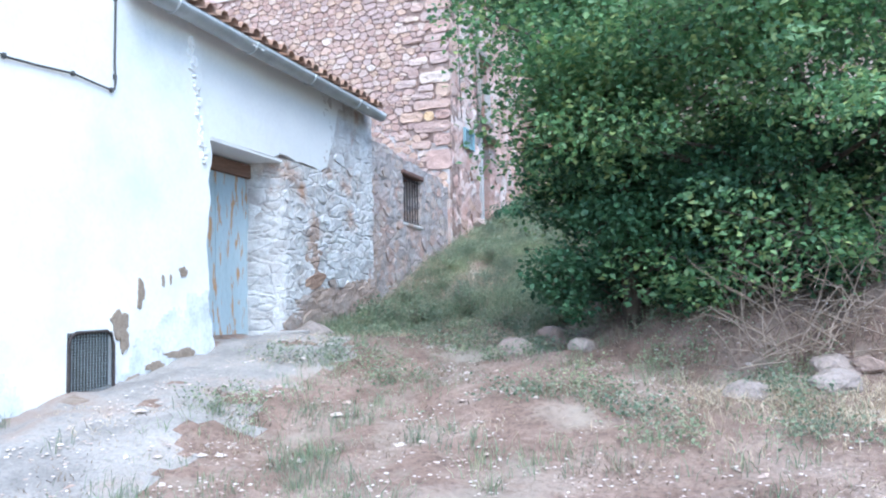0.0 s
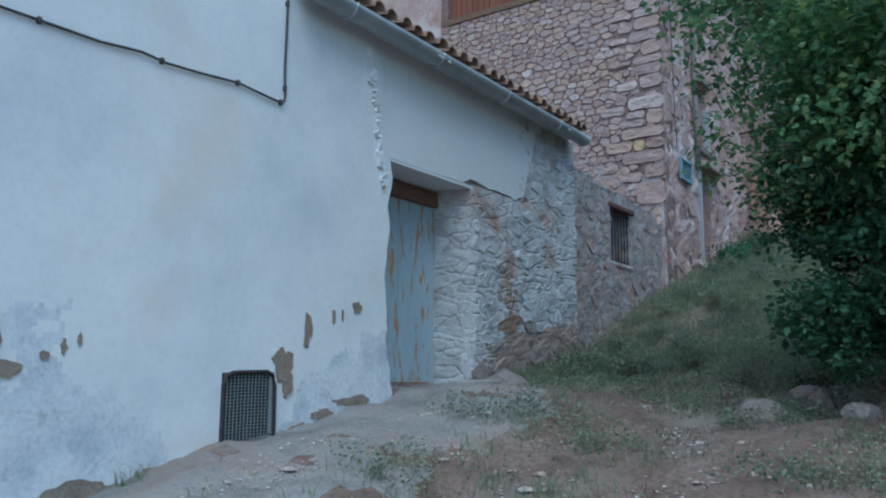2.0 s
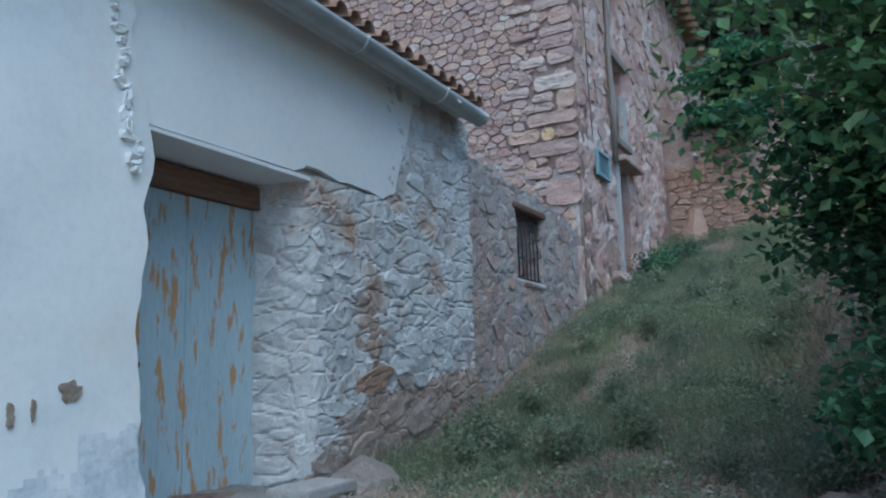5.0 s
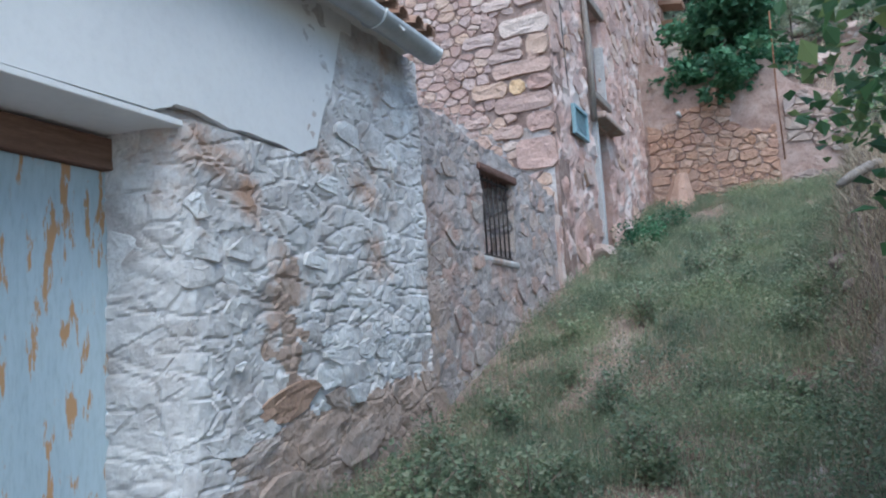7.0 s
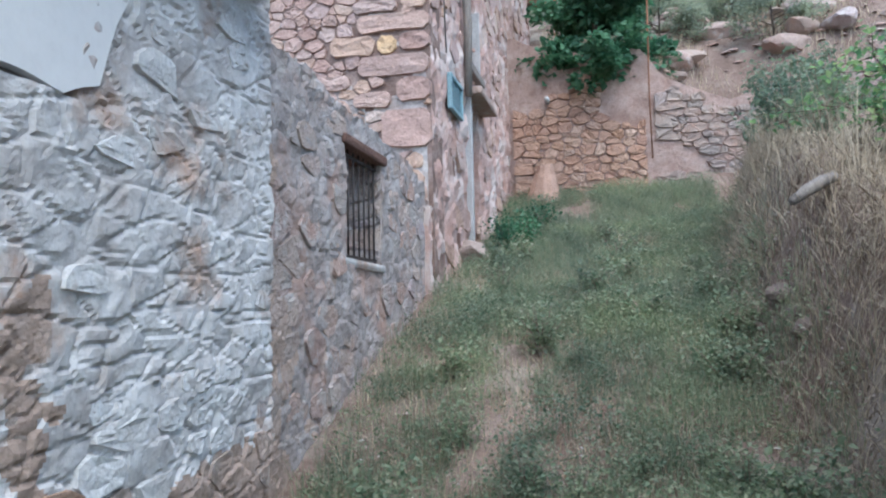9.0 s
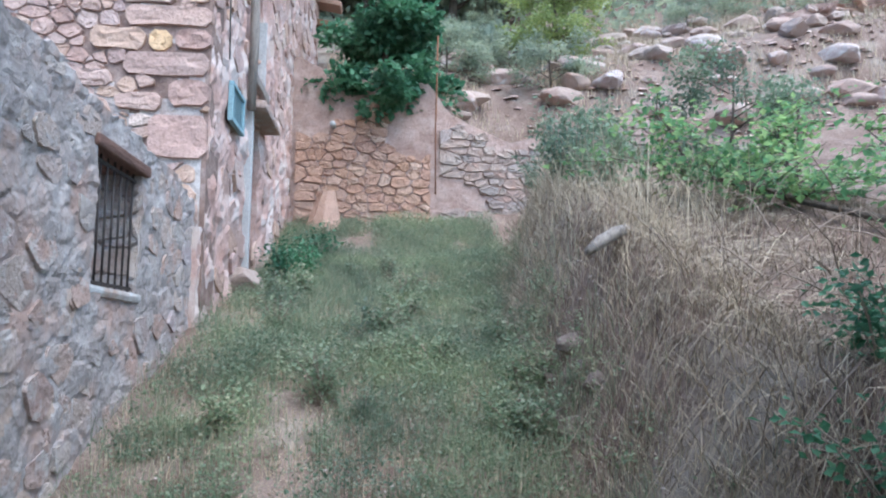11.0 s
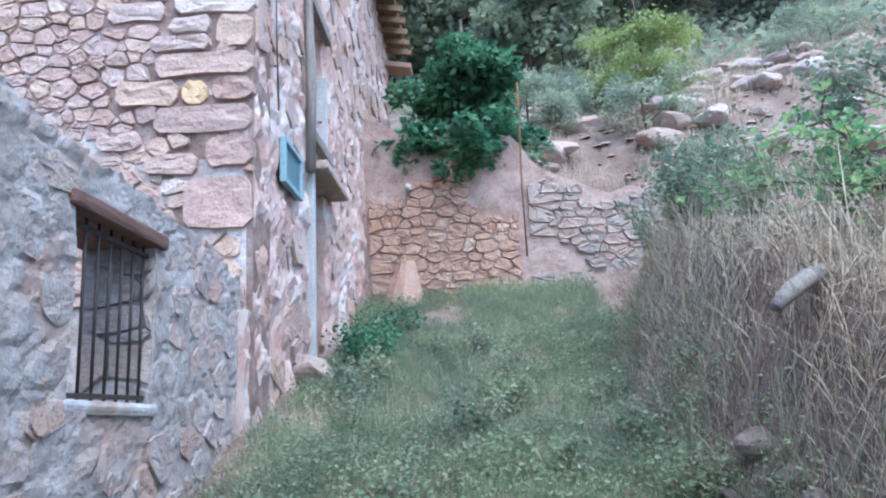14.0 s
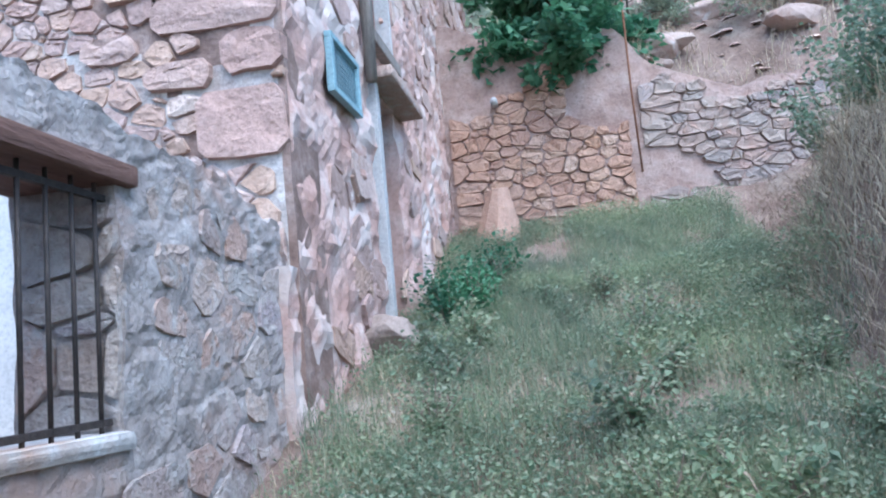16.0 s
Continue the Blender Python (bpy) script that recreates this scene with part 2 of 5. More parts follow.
M_TILE = surface("clay_roof_tile", [(0.26, 0.15, 0.11), (0.36, 0.22, 0.16), (0.22, 0.17, 0.14)], 6, 0.9, 0.4, pick="object", picks=[(0.30, 0.17, 0.12), (0.38, 0.25, 0.19), (0.20, 0.14, 0.12)], mixpick=0.5)
M_DARK = surface("dark_interior", [(0.02, 0.018, 0.016), (0.04, 0.035, 0.03)], 3, 0.95, 0.0)
M_INNER = surface("inner_white_wall", [(0.42, 0.415, 0.42), (0.52, 0.51, 0.51)], 2, 0.9, 0.15)
M_CABLE = surface("black_cable", [(0.05, 0.05, 0.05), (0.09, 0.09, 0.09)], 20, 0.6, 0.1)
M_CONC = surface("weathered_concrete", [(0.30, 0.28, 0.27), (0.44, 0.42, 0.40)], 5, 0.92, 0.4, 50)
M_APRON = surface("old_concrete", [(0.17, 0.16, 0.155), (0.25, 0.235, 0.225), (0.33, 0.31, 0.295)], 1.6, 0.93, 0.6, 35, grime=0.35, big=(0.8, (0.22, 0.16, 0.13), 0.52, 0.66))
M_ROCK = surface("field_stone", [(0.24, 0.20, 0.185), (0.36, 0.31, 0.28)], 7, 0.92, 0.8, 45, pick="object", picks=[(0.29, 0.24, 0.22), (0.36, 0.31, 0.29), (0.34, 0.22, 0.17), (0.26, 0.24, 0.24)], mixpick=0.6)
M_GREYWOOD = surface("grey_weathered_wood", [(0.20, 0.175, 0.16), (0.34, 0.30, 0.27)], 5, 0.85, 0.5, 40, stretch=(4, 4, 0.5))
M_DARKSTONE = surface("earthy_stone", [(0.17, 0.13, 0.11), (0.26, 0.20, 0.17)], 6, 0.95, 0.6, 40)
M_PALEBLUE = surface("pale_grey_wash", [(0.37, 0.37, 0.375), (0.48, 0.47, 0.47)], 5, 0.85, 0.3)
M_BARK = surface("bark", [(0.06, 0.05, 0.04), (0.14, 0.11, 0.09)], 9, 0.95, 0.7, 30, stretch=(3, 3, 0.6))
M_STRAW = surface("dry_grass", [(0.34, 0.28, 0.20), (0.46, 0.39, 0.29)], 2, 0.8, 0, pick="island", picks=[(0.28, 0.20, 0.14), (0.60, 0.51, 0.38), (0.44, 0.35, 0.25), (0.20, 0.145, 0.105), (0.36, 0.30, 0.22)], mixpick=0.7)
M_DEAD = surface("brown_dead_grass", [(0.15, 0.115, 0.09), (0.24, 0.19, 0.15)], 2, 0.85, 0, pick="island", picks=[(0.12, 0.088, 0.068), (0.33, 0.265, 0.20), (0.20, 0.15, 0.12), (0.095, 0.075, 0.06), (0.25, 0.195, 0.15)], mixpick=0.75)
M_TWIG = surface("dry_twig", [(0.20, 0.15, 0.12), (0.34, 0.27, 0.22)], 6, 0.9, 0)
M_GRAVEL = surface("gravel", [(0.40, 0.33, 0.30), (0.52, 0.46, 0.42)], 8, 0.9, 0.2, pick="island", picks=[(0.26, 0.18, 0.15), (0.48, 0.43, 0.40), (0.34, 0.24, 0.20), (0.66, 0.63, 0.61)], mixpick=0.75)
M_GREEN = leaf_material("weed_leaves", [(0.13, 0.20, 0.14), (0.20, 0.27, 0.19), (0.30, 0.35, 0.26), (0.33, 0.34, 0.27)], trans=0.5)
M_LEAF = leaf_material("tree_leaves", [(0.08, 0.185, 0.09), (0.115, 0.24, 0.115), (0.185, 0.31, 0.14), (0.105, 0.22, 0.13), (0.34, 0.42, 0.175)], trans=0.4)
M_LEAF_LIGHT = leaf_material("light_green_leaves", [(0.10, 0.23, 0.115), (0.16, 0.30, 0.15), (0.24, 0.38, 0.18), (0.33, 0.43, 0.21)], trans=0.55)
# leaf colour darkened to paint in the deep shade below the trees
M_LEAF_SHADE = leaf_material("shade_dark_leaves", [(0.035, 0.10, 0.055), (0.055, 0.135, 0.075), (0.085, 0.18, 0.10)], trans=0.3)
M_LEAF_FIG = leaf_material("fig_leaves", [(0.05, 0.148, 0.09), (0.077, 0.20, 0.122), (0.115, 0.26, 0.165)], trans=0.4)
M_LEAF_YEL = leaf_material("yellow_green_leaves", [(0.20, 0.27, 0.11), (0.29, 0.36, 0.15), (0.38, 0.43, 0.18)], trans=0.45)
M_LEAF_SIL = leaf_material("silvery_leaves", [(0.13, 0.20, 0.14), (0.23, 0.30, 0.23), (0.17, 0.24, 0.18)], trans=0.45)
# distant foliage, lightened and greyed to paint aerial haze into the colour
M_LEAF_HAZE = leaf_material("haze_pale_leaves", [(0.25, 0.31, 0.25), (0.32, 0.375, 0.31), (0.39, 0.43, 0.35)], trans=0.5)


def ground_material():
    m = surface("path_ground", [(0.115, 0.078, 0.062), (0.185, 0.128, 0.105), (0.26, 0.20, 0.17)], 1.9, 0.95, 0.9, 24, grime=0.55, big=(0.75, (0.26, 0.225, 0.19), 0.52, 0.68))
    return m


M_GROUND = ground_material()

# ---- lie of the land ----
YM = [-400, -20, -3, 0, 2.8, 4.6, 6.0, 7.4, 9.0, 11.2, 13.0, 14.4, 16.0, 18.8, 20.5, 22, 30, 60, 120, 400]
ZM = [-2.5, -1.2, -0.15, 0.12, 0.42, 0.72, 0.98, 1.2, 1.38, 1.72, 2.4, 2.85, 3.25, 3.95, 4.7, 5.3, 9.5, 30, 62, 130]


def smooth(t):
    t = np.clip(t, 0.0, 1.0)
    return t * t * (3 - 2 * t)


def toe(y):
    return np.interp(y, [-20, 3, 5, 6.3, 7.4, 9, 11.5, 14, 17, 20, 22, 40], [9, 7, 4.5, 1.6, -1.3, -1.8, -2.2, -2.3, -2.1, -1.3, -0.9, 0])


def height(x, y):
    x, y = np.asarray(x, float), np.asarray(y, float)
    z = np.interp(y, YM, ZM)
    z = z + 0.22 * smooth((-2.6 - x) / 2.0) * smooth((y - 1.5) / 3.0) * smooth((8.6 - y) / 1.5)
    xb = toe(y)
    h = np.interp(y, [2, 6, 7.5, 9, 10.3, 11, 13, 16, 20, 22], [0.1, 0.2, 0.35, 0.65, 1.0, 1.15, 1.35, 1.35, 0.8, 0.2])
    z = z + h * smooth((x - xb) / np.interp(y, [9.0, 12.0, 17.0, 20.0], [1.3, 0.72, 0.72, 1.3])) + np.interp(y, [6.0, 9.0, 17.0, 20.0], [0.22, 0.07, 0.07, 0.22]) * np.clip(x - xb - 0.9, 0, 9)
    left = smooth((-1.6 - x) / 0.8)
    z = z + 2.2 * (left * smooth((y - 21.25) / 0.4) + (1 - left) * smooth((y - 20.6) / 2.6))
    z = z + 0.05 * np.sin(1.7 * x + 0.6 * y) * np.sin(1.1 * y - 0.8 * x) + 0.02 * np.sin(4.1 * x + 1.0) * np.sin(3.7 * y)
    return z


def gz(x, y):
    return float(height(x, y))


def axis(parts):
    out = []
    for a, b, step in parts:
        out += list(np.arange(a, b - 1e-6, step))
    return np.array(out + [parts[-1][1]])


gx = axis([(-400, -40, 40), (-40, -8, 4), (-8, -5.6, 0.4), (-5.6, 3, 0.09), (3, 9, 0.4), (9, 40, 4), (40, 400, 40)])
gy = axis([(-400, -40, 40), (-40, -6, 3), (-6, 0.5, 0.4), (0.5, 22.5, 0.09), (22.5, 40, 0.6), (40, 120, 8), (120, 400, 40)])
GX, GY = np.meshgrid(gx, gy)
GZ = height(GX, GY)
for i in range(GX.shape[0]):
    for j in range(GX.shape[1]):
        a, b = GX[i, j], GY[i, j]
        if -6 < a < 9 and -1 < b < 40:
            GZ[i, j] += 0.05 * noise.noise((a * 2.3, b * 2.3, 0)) + 0.025 * noise.noise((a * 8, b * 8, 3.0))
V = np.stack([GX.ravel(), GY.ravel(), GZ.ravel()], 1)
nx = len(gx)
I = np.arange((len(gy) - 1) * nx).reshape(-1, nx)[:, :-1].ravel()
F = np.stack([I, I + 1, I + nx + 1, I + nx], 1)
mid = V[F].mean(1)
paved = np.zeros(len(F), bool)
for k in np.where((mid[:, 0] < -2.0) & (mid[:, 0] > -5.6) & (mid[:, 1] > -4) & (mid[:, 1] < 8.2))[0]:
    x, y = mid[k, 0], mid[k, 1]
    edge = float(np.interp(y, [-4, 1, 3, 4.5, 6, 7.0, 8.0], [-2.2, -2.6, -3.0, -3.3, -3.4, -3.4, -3.9]))
    paved[k] = x < edge + 0.4 * noise.noise((x * 1.2, y * 1.2, 5)) + 0.25 * noise.noise((x * 4, y * 4, 1)) and noise.noise((x * 1.9, y * 1.9, 9.5)) < 0.36
tagged(mesh_ob("ground", V, F[~paved], M_GROUND, smooth=True), "reddish earth track with gravel, straw and grass", "ground", kind="structure")
tagged(mesh_ob("pavement", V, F[paved], M_APRON, smooth=True), "cracked grey concrete apron along the house", "pavement", kind="structure")


# ---- masonry ----
def clip(poly, px, py, nx_, ny_):
    out = []
    n = len(poly)
    for i in range(n):
        a, b = poly[i], poly[(i + 1) % n]
        da = (a[0] - px) * nx_ + (a[1] - py) * ny_
        db = (b[0] - px) * nx_ + (b[1] - py) * ny_
        if da <= 0:
            out.append(a)
        if (da < 0 < db) or (db < 0 < da):
            t = da / (da - db)
            out.append((a[0] + (b[0] - a[0]) * t, a[1] + (b[1] - a[1]) * t))
    return out


def rubble(u0, u1, v0, v1, size, aspect, keep, seed, joint=0.02, local=None):
    """Irregular stone outlines that fill a stretch of wall, as lists of (u, v)."""
    rnd = random.Random(seed)
    seeds = []
    rows = max(1, int((v1 - v0) / size))
    for r in range(rows + 1):
        u = u0 + rnd.uniform(0, size * aspect)
        while u < u1:
            k = local(u, v0 + r * size) if local else 1.0
            w = size * aspect * rnd.choice((0.45, 0.7, 0.9, 1.1, 1.5, 2.0)) * k
            if not (k > 1.3 and r % 2):
                seeds.append((u + w / 2, v0 + (r + 0.5 + rnd.uniform(-0.28, 0.28)) * size, rnd.uniform(-0.22, 0.30) * size * size * k))
            if rnd.random() < 0.4:
                seeds.append((u + w + rnd.uniform(-0.2, 0.2) * size, v0 + (r + rnd.choice((0.0, 1.0)) + rnd.uniform(-0.12, 0.12)) * size, -0.32 * size * size))
            u += w
    cells = {}
    g = size * 3.0
    for s in seeds:
        cells.setdefault((int(s[0] / (g * aspect)), int(s[1] / g)), []).append(s)
    out = []
    for s in seeds:
        if not keep(s[0], s[1]):
            continue
        su, sv = s[0] / aspect, s[1]
        R = size * 2.0
        poly = [(su - R, sv - R), (su + R, sv - R), (su + R, sv + R), (su - R, sv + R)]
        ci, cj = int(s[0] / (g * aspect)), int(s[1] / g)
        for i in (ci - 1, ci, ci + 1):
            for j in (cj - 1, cj, cj + 1):
                for o in cells.get((i, j), ()):
                    if o is s:
                        continue
                    du, dv = o[0] / aspect - su, o[1] - sv
                    d2 = du * du + dv * dv
                    if d2 > 16 * size * size or d2 < 1e-9:
                        continue
                    f = 0.5 + (s[2] - o[2]) / (2 * d2)
                    poly = clip(poly, su + du * f, sv + dv * f, du, dv)
                    if len(poly) < 3:
                        break
        if len(poly) < 3:
            continue
        poly = [(min(max(p[0] * aspect, u0), u1), min(max(p[1], v0), v1)) for p in poly]
        cu = sum(p[0] for p in poly) / len(poly)
        cv = sum(p[1] for p in poly) / len(poly)
        ext = min(max(p[0] for p in poly) - min(p[0] for p in poly), max(p[1] for p in poly) - min(p[1] for p in poly))
        area = abs(sum(poly[i - 1][0] * poly[i][1] - poly[i][0] * poly[i - 1][1] for i in range(len(poly)))) / 2
        if ext < 0.05 or area < 0.0025:
            continue
        k = max(0.4, 1 - joint / ext * rnd.uniform(0.7, 1.6))
        q = []
        n = len(poly)
        for i in range(n):
            a, b = poly[i], poly[(i + 1) % n]
            for t in ((0.10, 0.90) if n < 6 else (0.15, 0.85)):
                q.append((cu + (a[0] + (b[0] - a[0]) * t - cu) * k * rnd.uniform(0.93, 1.04), cv + (a[1] + (b[1] - a[1]) * t - cv) * k * rnd.uniform(0.93, 1.04)))
        while len(q) > 10:
            i = min(range(len(q)), key=lambda i: (q[i][0] - q[i - 1][0]) ** 2 + (q[i][1] - q[i - 1][1]) ** 2)
            q.pop(i)
        out.append((cu, cv, q))
    return out


def coursed(u0, u1, v0, v1, size, aspect, keep, seed, joint=0.012, local=None):
    """Roughly coursed rubble: wavy rows of uneven blocks with thin chinking stones, as stone outlines."""
    rnd = random.Random(seed)
    out = []

    def block(a, c, lo, hi):
        w = (c - a)
        if w < 0.04:
            return
        g = joint * rnd.uniform(0.5, 1.4)
        q = []
        y0, y1, y2, y3 = lo(a), lo(c), hi(c), hi(a)
        if min(y3 - y0, y2 - y1) < 0.035:
            return
        j = lambda s: rnd.uniform(-s, s)
        h = (y3 - y0 + y2 - y1) / 2
        s = 0.17 * h
        k = min(0.3 * h, 0.3 * w)
        q.append((a + g + k * rnd.uniform(0.2, 1), y0 + g + j(s) * 0.6))
        q.append(((a + c) / 2 + j(0.2 * w), (y0 + y1) / 2 + g + j(s)))
        q.append((c - g - k * rnd.uniform(0.2, 1), y1 + g + j(s) * 0.6))
        q.append((c - g + j(s), y1 + k * rnd.uniform(0.5, 1.2)))
        q.append((c - g + j(s), y2 - k * rnd.uniform(0.5, 1.2)))
        q.append((c - g - k * rnd.uniform(0.2, 1), y2 - g + j(s) * 0.6))
        q.append(((a + c) / 2 + j(0.2 * w), (y2 + y3) / 2 - g + j(s)))
        q.append((a + g + k * rnd.uniform(0.2, 1), y3 - g + j(s) * 0.6))
        q.append((a + g + j(s), y3 - k * rnd.uniform(0.5, 1.2)))
        q.append((a + g + j(s), y0 + k * rnd.uniform(0.5, 1.2)))
        cu, cv = (a + c) / 2, (y0 + y1 + y2 + y3) / 4
        if keep(cu, cv):
            out.append((cu, cv, q))

    v = v0
    r = 0
    while v < v1:
        h = size * rnd.uniform(0.55, 1.6)

        def line(base, k):
            return lambda u: base + 0.5 * size * noise.noise((u * 0.9, k * 3.7, seed)) + 0.34 * size * noise.noise((u * 3.1, k * 1.9, seed))

        lo, hi = line(v, r), line(v + h, r + 1)
        u = u0 + rnd.uniform(-0.2, 0.0)
        while u < u1:
            big = local(u, v) if local else 1.0
            w = size * aspect * rnd.choice((0.45, 0.65, 0.8, 1.0, 1.25, 1.7)) * big
            a, c = max(u, u0), min(u + w, u1)
            t = rnd.random()
            if t < 0.30 and h > 0.11 and big < 1.3:
                f = rnd.uniform(0.35, 0.65)
                mid = (lambda f, lo, hi: lambda x: lo(x) * (1 - f) + hi(x) * f)(f, lo, hi)
                block(a, c, lo, mid)
                m2 = a + (c - a) * rnd.uniform(0.35, 0.65)
                block(a, m2, mid, hi)
                block(m2, c, mid, hi)
            elif t < 0.50:
                f = rnd.uniform(0.72, 0.82)
                mid = (lambda f, lo, hi: lambda x: lo(x) * (1 - f) + hi(x) * f)(f, lo, hi)
                block(a, c, lo, mid)
                if h * (1 - f) > 0.035:
                    m2 = a + (c - a) * rnd.uniform(0.3, 0.7)
                    block(a, m2, mid, hi)
                    block(m2, c, mid, hi)
            else:
                block(a, c, lo, hi)
            u += w
        v += h
        r += 1
    return out


def stone_vf(cu, cv, q, M, proud, rnd, back=0.04, round_=0.93, low=0.4):
    n = len(q)
    tu, tv = rnd.uniform(-0.06, 0.06), rnd.uniform(-0.06, 0.06)
    d = proud * rnd.uniform(low, 1.35)

    def inset(u, v, k):
        r = math.hypot(u - cu, v - cv) + 1e-6
        return max(k, 1 - 0.010 / r) if k > 0.7 else k

    def ring(k0, wob):
        return [(lambda k: M(cu + (u - cu) * k, cv + (v - cv) * k, d + ((u - cu) * tu + (v - cv) * tv) * k + rnd.uniform(-wob, wob) * proud))(inset(u, v, k0)) for u, v in q]

    V = [M(u, v, -back) for u, v in q] + ring(round_, 0.25) + ring(0.5, 0.3)
    F = [(i, (i + 1) % n, n + (i + 1) % n, n + i) for i in range(n)]
    F += [(n + i, n + (i + 1) % n, 2 * n + (i + 1) % n, 2 * n + i) for i in range(n)]
    F.append(tuple(range(2 * n, 3 * n)))
    return V, F


def lay(stones, M, mat, parent, proud, seed, near=None, limit=300, far_mat=None, back=0.04, name="stone", round_=0.93, low=0.4, soft=False):
    rnd = random.Random(seed)
    if near:
        stones = sorted(stones, key=near)
    RV, RF = [], []
    for i, (cu, cv, q) in enumerate(stones):
        V, F = stone_vf(cu, cv, q, M, proud, rnd, back, round_, low)
        if i < limit:
            c = Vector(M(cu, cv, 0))
            ob = mesh_ob(name, [Vector(v) - c for v in V], F, mat, parent, smooth=soft, at=c)
        else:
            o = len(RV)
            RV += V
            RF += [tuple(o + k for k in f) for f in F]
    if RV:
        tagged(mesh_ob("distant_masonry", RV, RF, far_mat or mat, parent), kind="stuff")


def wall_vf(us, vs, M, thick, hole=None, top=None, bottom=None, rough=0.02, seed=0, freq=5.0, rough_back=False, relief=None):
    """A thick wall on a grid of (u, v), open where hole(u, v) is true; its face is uneven."""
    vid, V, F = {}, [], []

    def vert(i, j, b):
        key = (i, j, b)
        if key not in vid:
            u, v = us[i], vs[j]
            if top:
                v = min(v, top(u))
            if bottom:
                v = max(v, bottom(u))
            p = Vector((u * freq, v * freq, seed))
            d = rough * (noise.noise(p) + 0.55 * noise.noise(p * 2.3) + 0.4 * noise.noise(p * 5.1)) if (not b or rough_back) else 0.0
            if relief and not b:
                d += relief(u, v)
            vid[key] = len(V)
            V.append(M(u, v, d - (thick if b else 0)))
        return vid[key]

    nu, nv = len(us) - 1, len(vs) - 1
    kept = {}
    for i in range(nu):
        for j in range(nv):
            cu, cv = (us[i] + us[i + 1]) / 2, (vs[j] + vs[j + 1]) / 2
            ok = not (hole and hole(cu, cv))
            if ok and top and vs[j] >= max(top(us[i]), top(us[i + 1])) - 1e-4:
                ok = False
            if ok and bottom and vs[j + 1] <= min(bottom(us[i]), bottom(us[i + 1])) + 1e-4:
                ok = False
            kept[i, j] = ok
    for (i, j), ok in kept.items():
        if not ok:
            continue
        F.append((vert(i, j, 0), vert(i + 1, j, 0), vert(i + 1, j + 1, 0), vert(i, j + 1, 0)))
        F.append((vert(i, j + 1, 1), vert(i + 1, j + 1, 1), vert(i + 1, j, 1), vert(i, j, 1)))
        for di, dj, a, b in ((-1, 0, (i, j + 1), (i, j)), (1, 0, (i + 1, j), (i + 1, j + 1)), (0, -1, (i, j), (i + 1, j)), (0, 1, (i + 1, j + 1), (i, j + 1))):
            if not kept.get((i + di, j + dj), False):
                F.append((vert(*b, 0), vert(*a, 0), vert(*a, 1), vert(*b, 1)))
    return V, F


def stony(amount, wide, high, seed, groove=0.22):
    """Relief of a coated rubble face: uneven stones, each tilted its own way, with soft grooves between."""
    def f(u, v):
        wob = noise.noise_vector((u * 3.0, v * 3.0, seed)) * 0.22
        p = Vector((u / wide + wob.x, v / high + wob.y, seed))
        d, c = noise.voronoi(p)
        k = min(1.0, (d[1] - d[0]) / groove)
        k = k * k * (3 - 2 * k)
        h = noise.cell(c[0] * 7.3)
        tilt = (p - c[0]).x * noise.cell(c[0] * 3.1) * 0.5 + (p - c[0]).y * noise.cell(c[0] * 5.7) * 0.7
        fine = noise.noise((u * 14, v * 14, seed)) * 0.25 + noise.noise((u * 31, v * 31, seed)) * 0.14
        return amount * (k * (0.35 + 0.65 * abs(h)) + 0.8 * tilt * k + fine)
    return f


def lines(cuts, step):
    out = []
    for a, b in zip(cuts[:-1], cuts[1:]):
        n = max(1, round((b - a) / step))
        out += [a + (b - a) * k / n for k in range(n)]
    return out + [cuts[-1]]

# ---- white house with the angled front ----
LW = Vector((-5.07, 0.0, 0.0))
LE = Vector((0.0, 1.0, 0.0))
LN = Vector((1.0, 0.0, 0.0))


def ML(u, v, d):
    p = LW + LE * u + LN * d
    return (p.x, p.y, v)


white_house = thing("white_house", (-5.3, 2.0, 0.3), "white rendered house front with peeling plaster at its foot", "house")
white_us = lines([-9.0, 1.6], 0.1)[:-1] + lines([1.6, 4.84, 5.36, 6.70], 0.035)
white_vs = lines([-0.8, 0.3], 0.1)[:-1] + lines([0.3, 0.82, 1.53, 2.2], 0.035)[:-1] + lines([2.2, 7.2], 0.1)
V, F = wall_vf(white_us, white_vs, ML, 0.45, hole=lambda u, v: 4.84 < u < 5.36 and 0.82 < v < 1.53, rough=0.005, freq=1.3)
# the free end by the doorway is uneven
V = [Vector(v) for v in V]
for v in V:
    u = (v - LW).dot(LE)
    if u > 6.35 and v.z < 5.2:
        w = (u - 6.35) / 0.35
        v += LE * w * (0.10 * noise.noise((0, 1.0, v.z * 1.9)) + 0.04 * noise.noise((0, 5.0, v.z * 8)) + 0.08 * max(0.0, 2.3 - v.z) + 0.035 + 0.07 * min(1.0, max(0.0, (v.z - 3.15) * 6)) - 0.22 * max(0.0, v.z - 3.4))
front = mesh_ob("wall", V, F, M_WHITE, white_house, smooth=False)
front.data.materials.append(M_WORN)
for p in front.data.polygons:
    c = p.center
    if c.x > -5.2 and 1.6 < c.y and c.z < 2.2:
        low = float(np.interp(c.y, [1.6, 3.0, 3.6, 4.4, 5.4, 6.0, 6.7], [1.0, 1.35, 1.75, 1.1, 1.1, 1.6, 1.75]))
        if c.z < low + 0.45 * noise.noise((c.y * 1.6, c.z * 1.6, 4.0)) + 0.28 * noise.noise((c.y * 5, c.z * 5, 8.0)) + 0.12 * noise.noise((c.y * 13, c.z * 13, 2.0)):
            p.material_index = 1


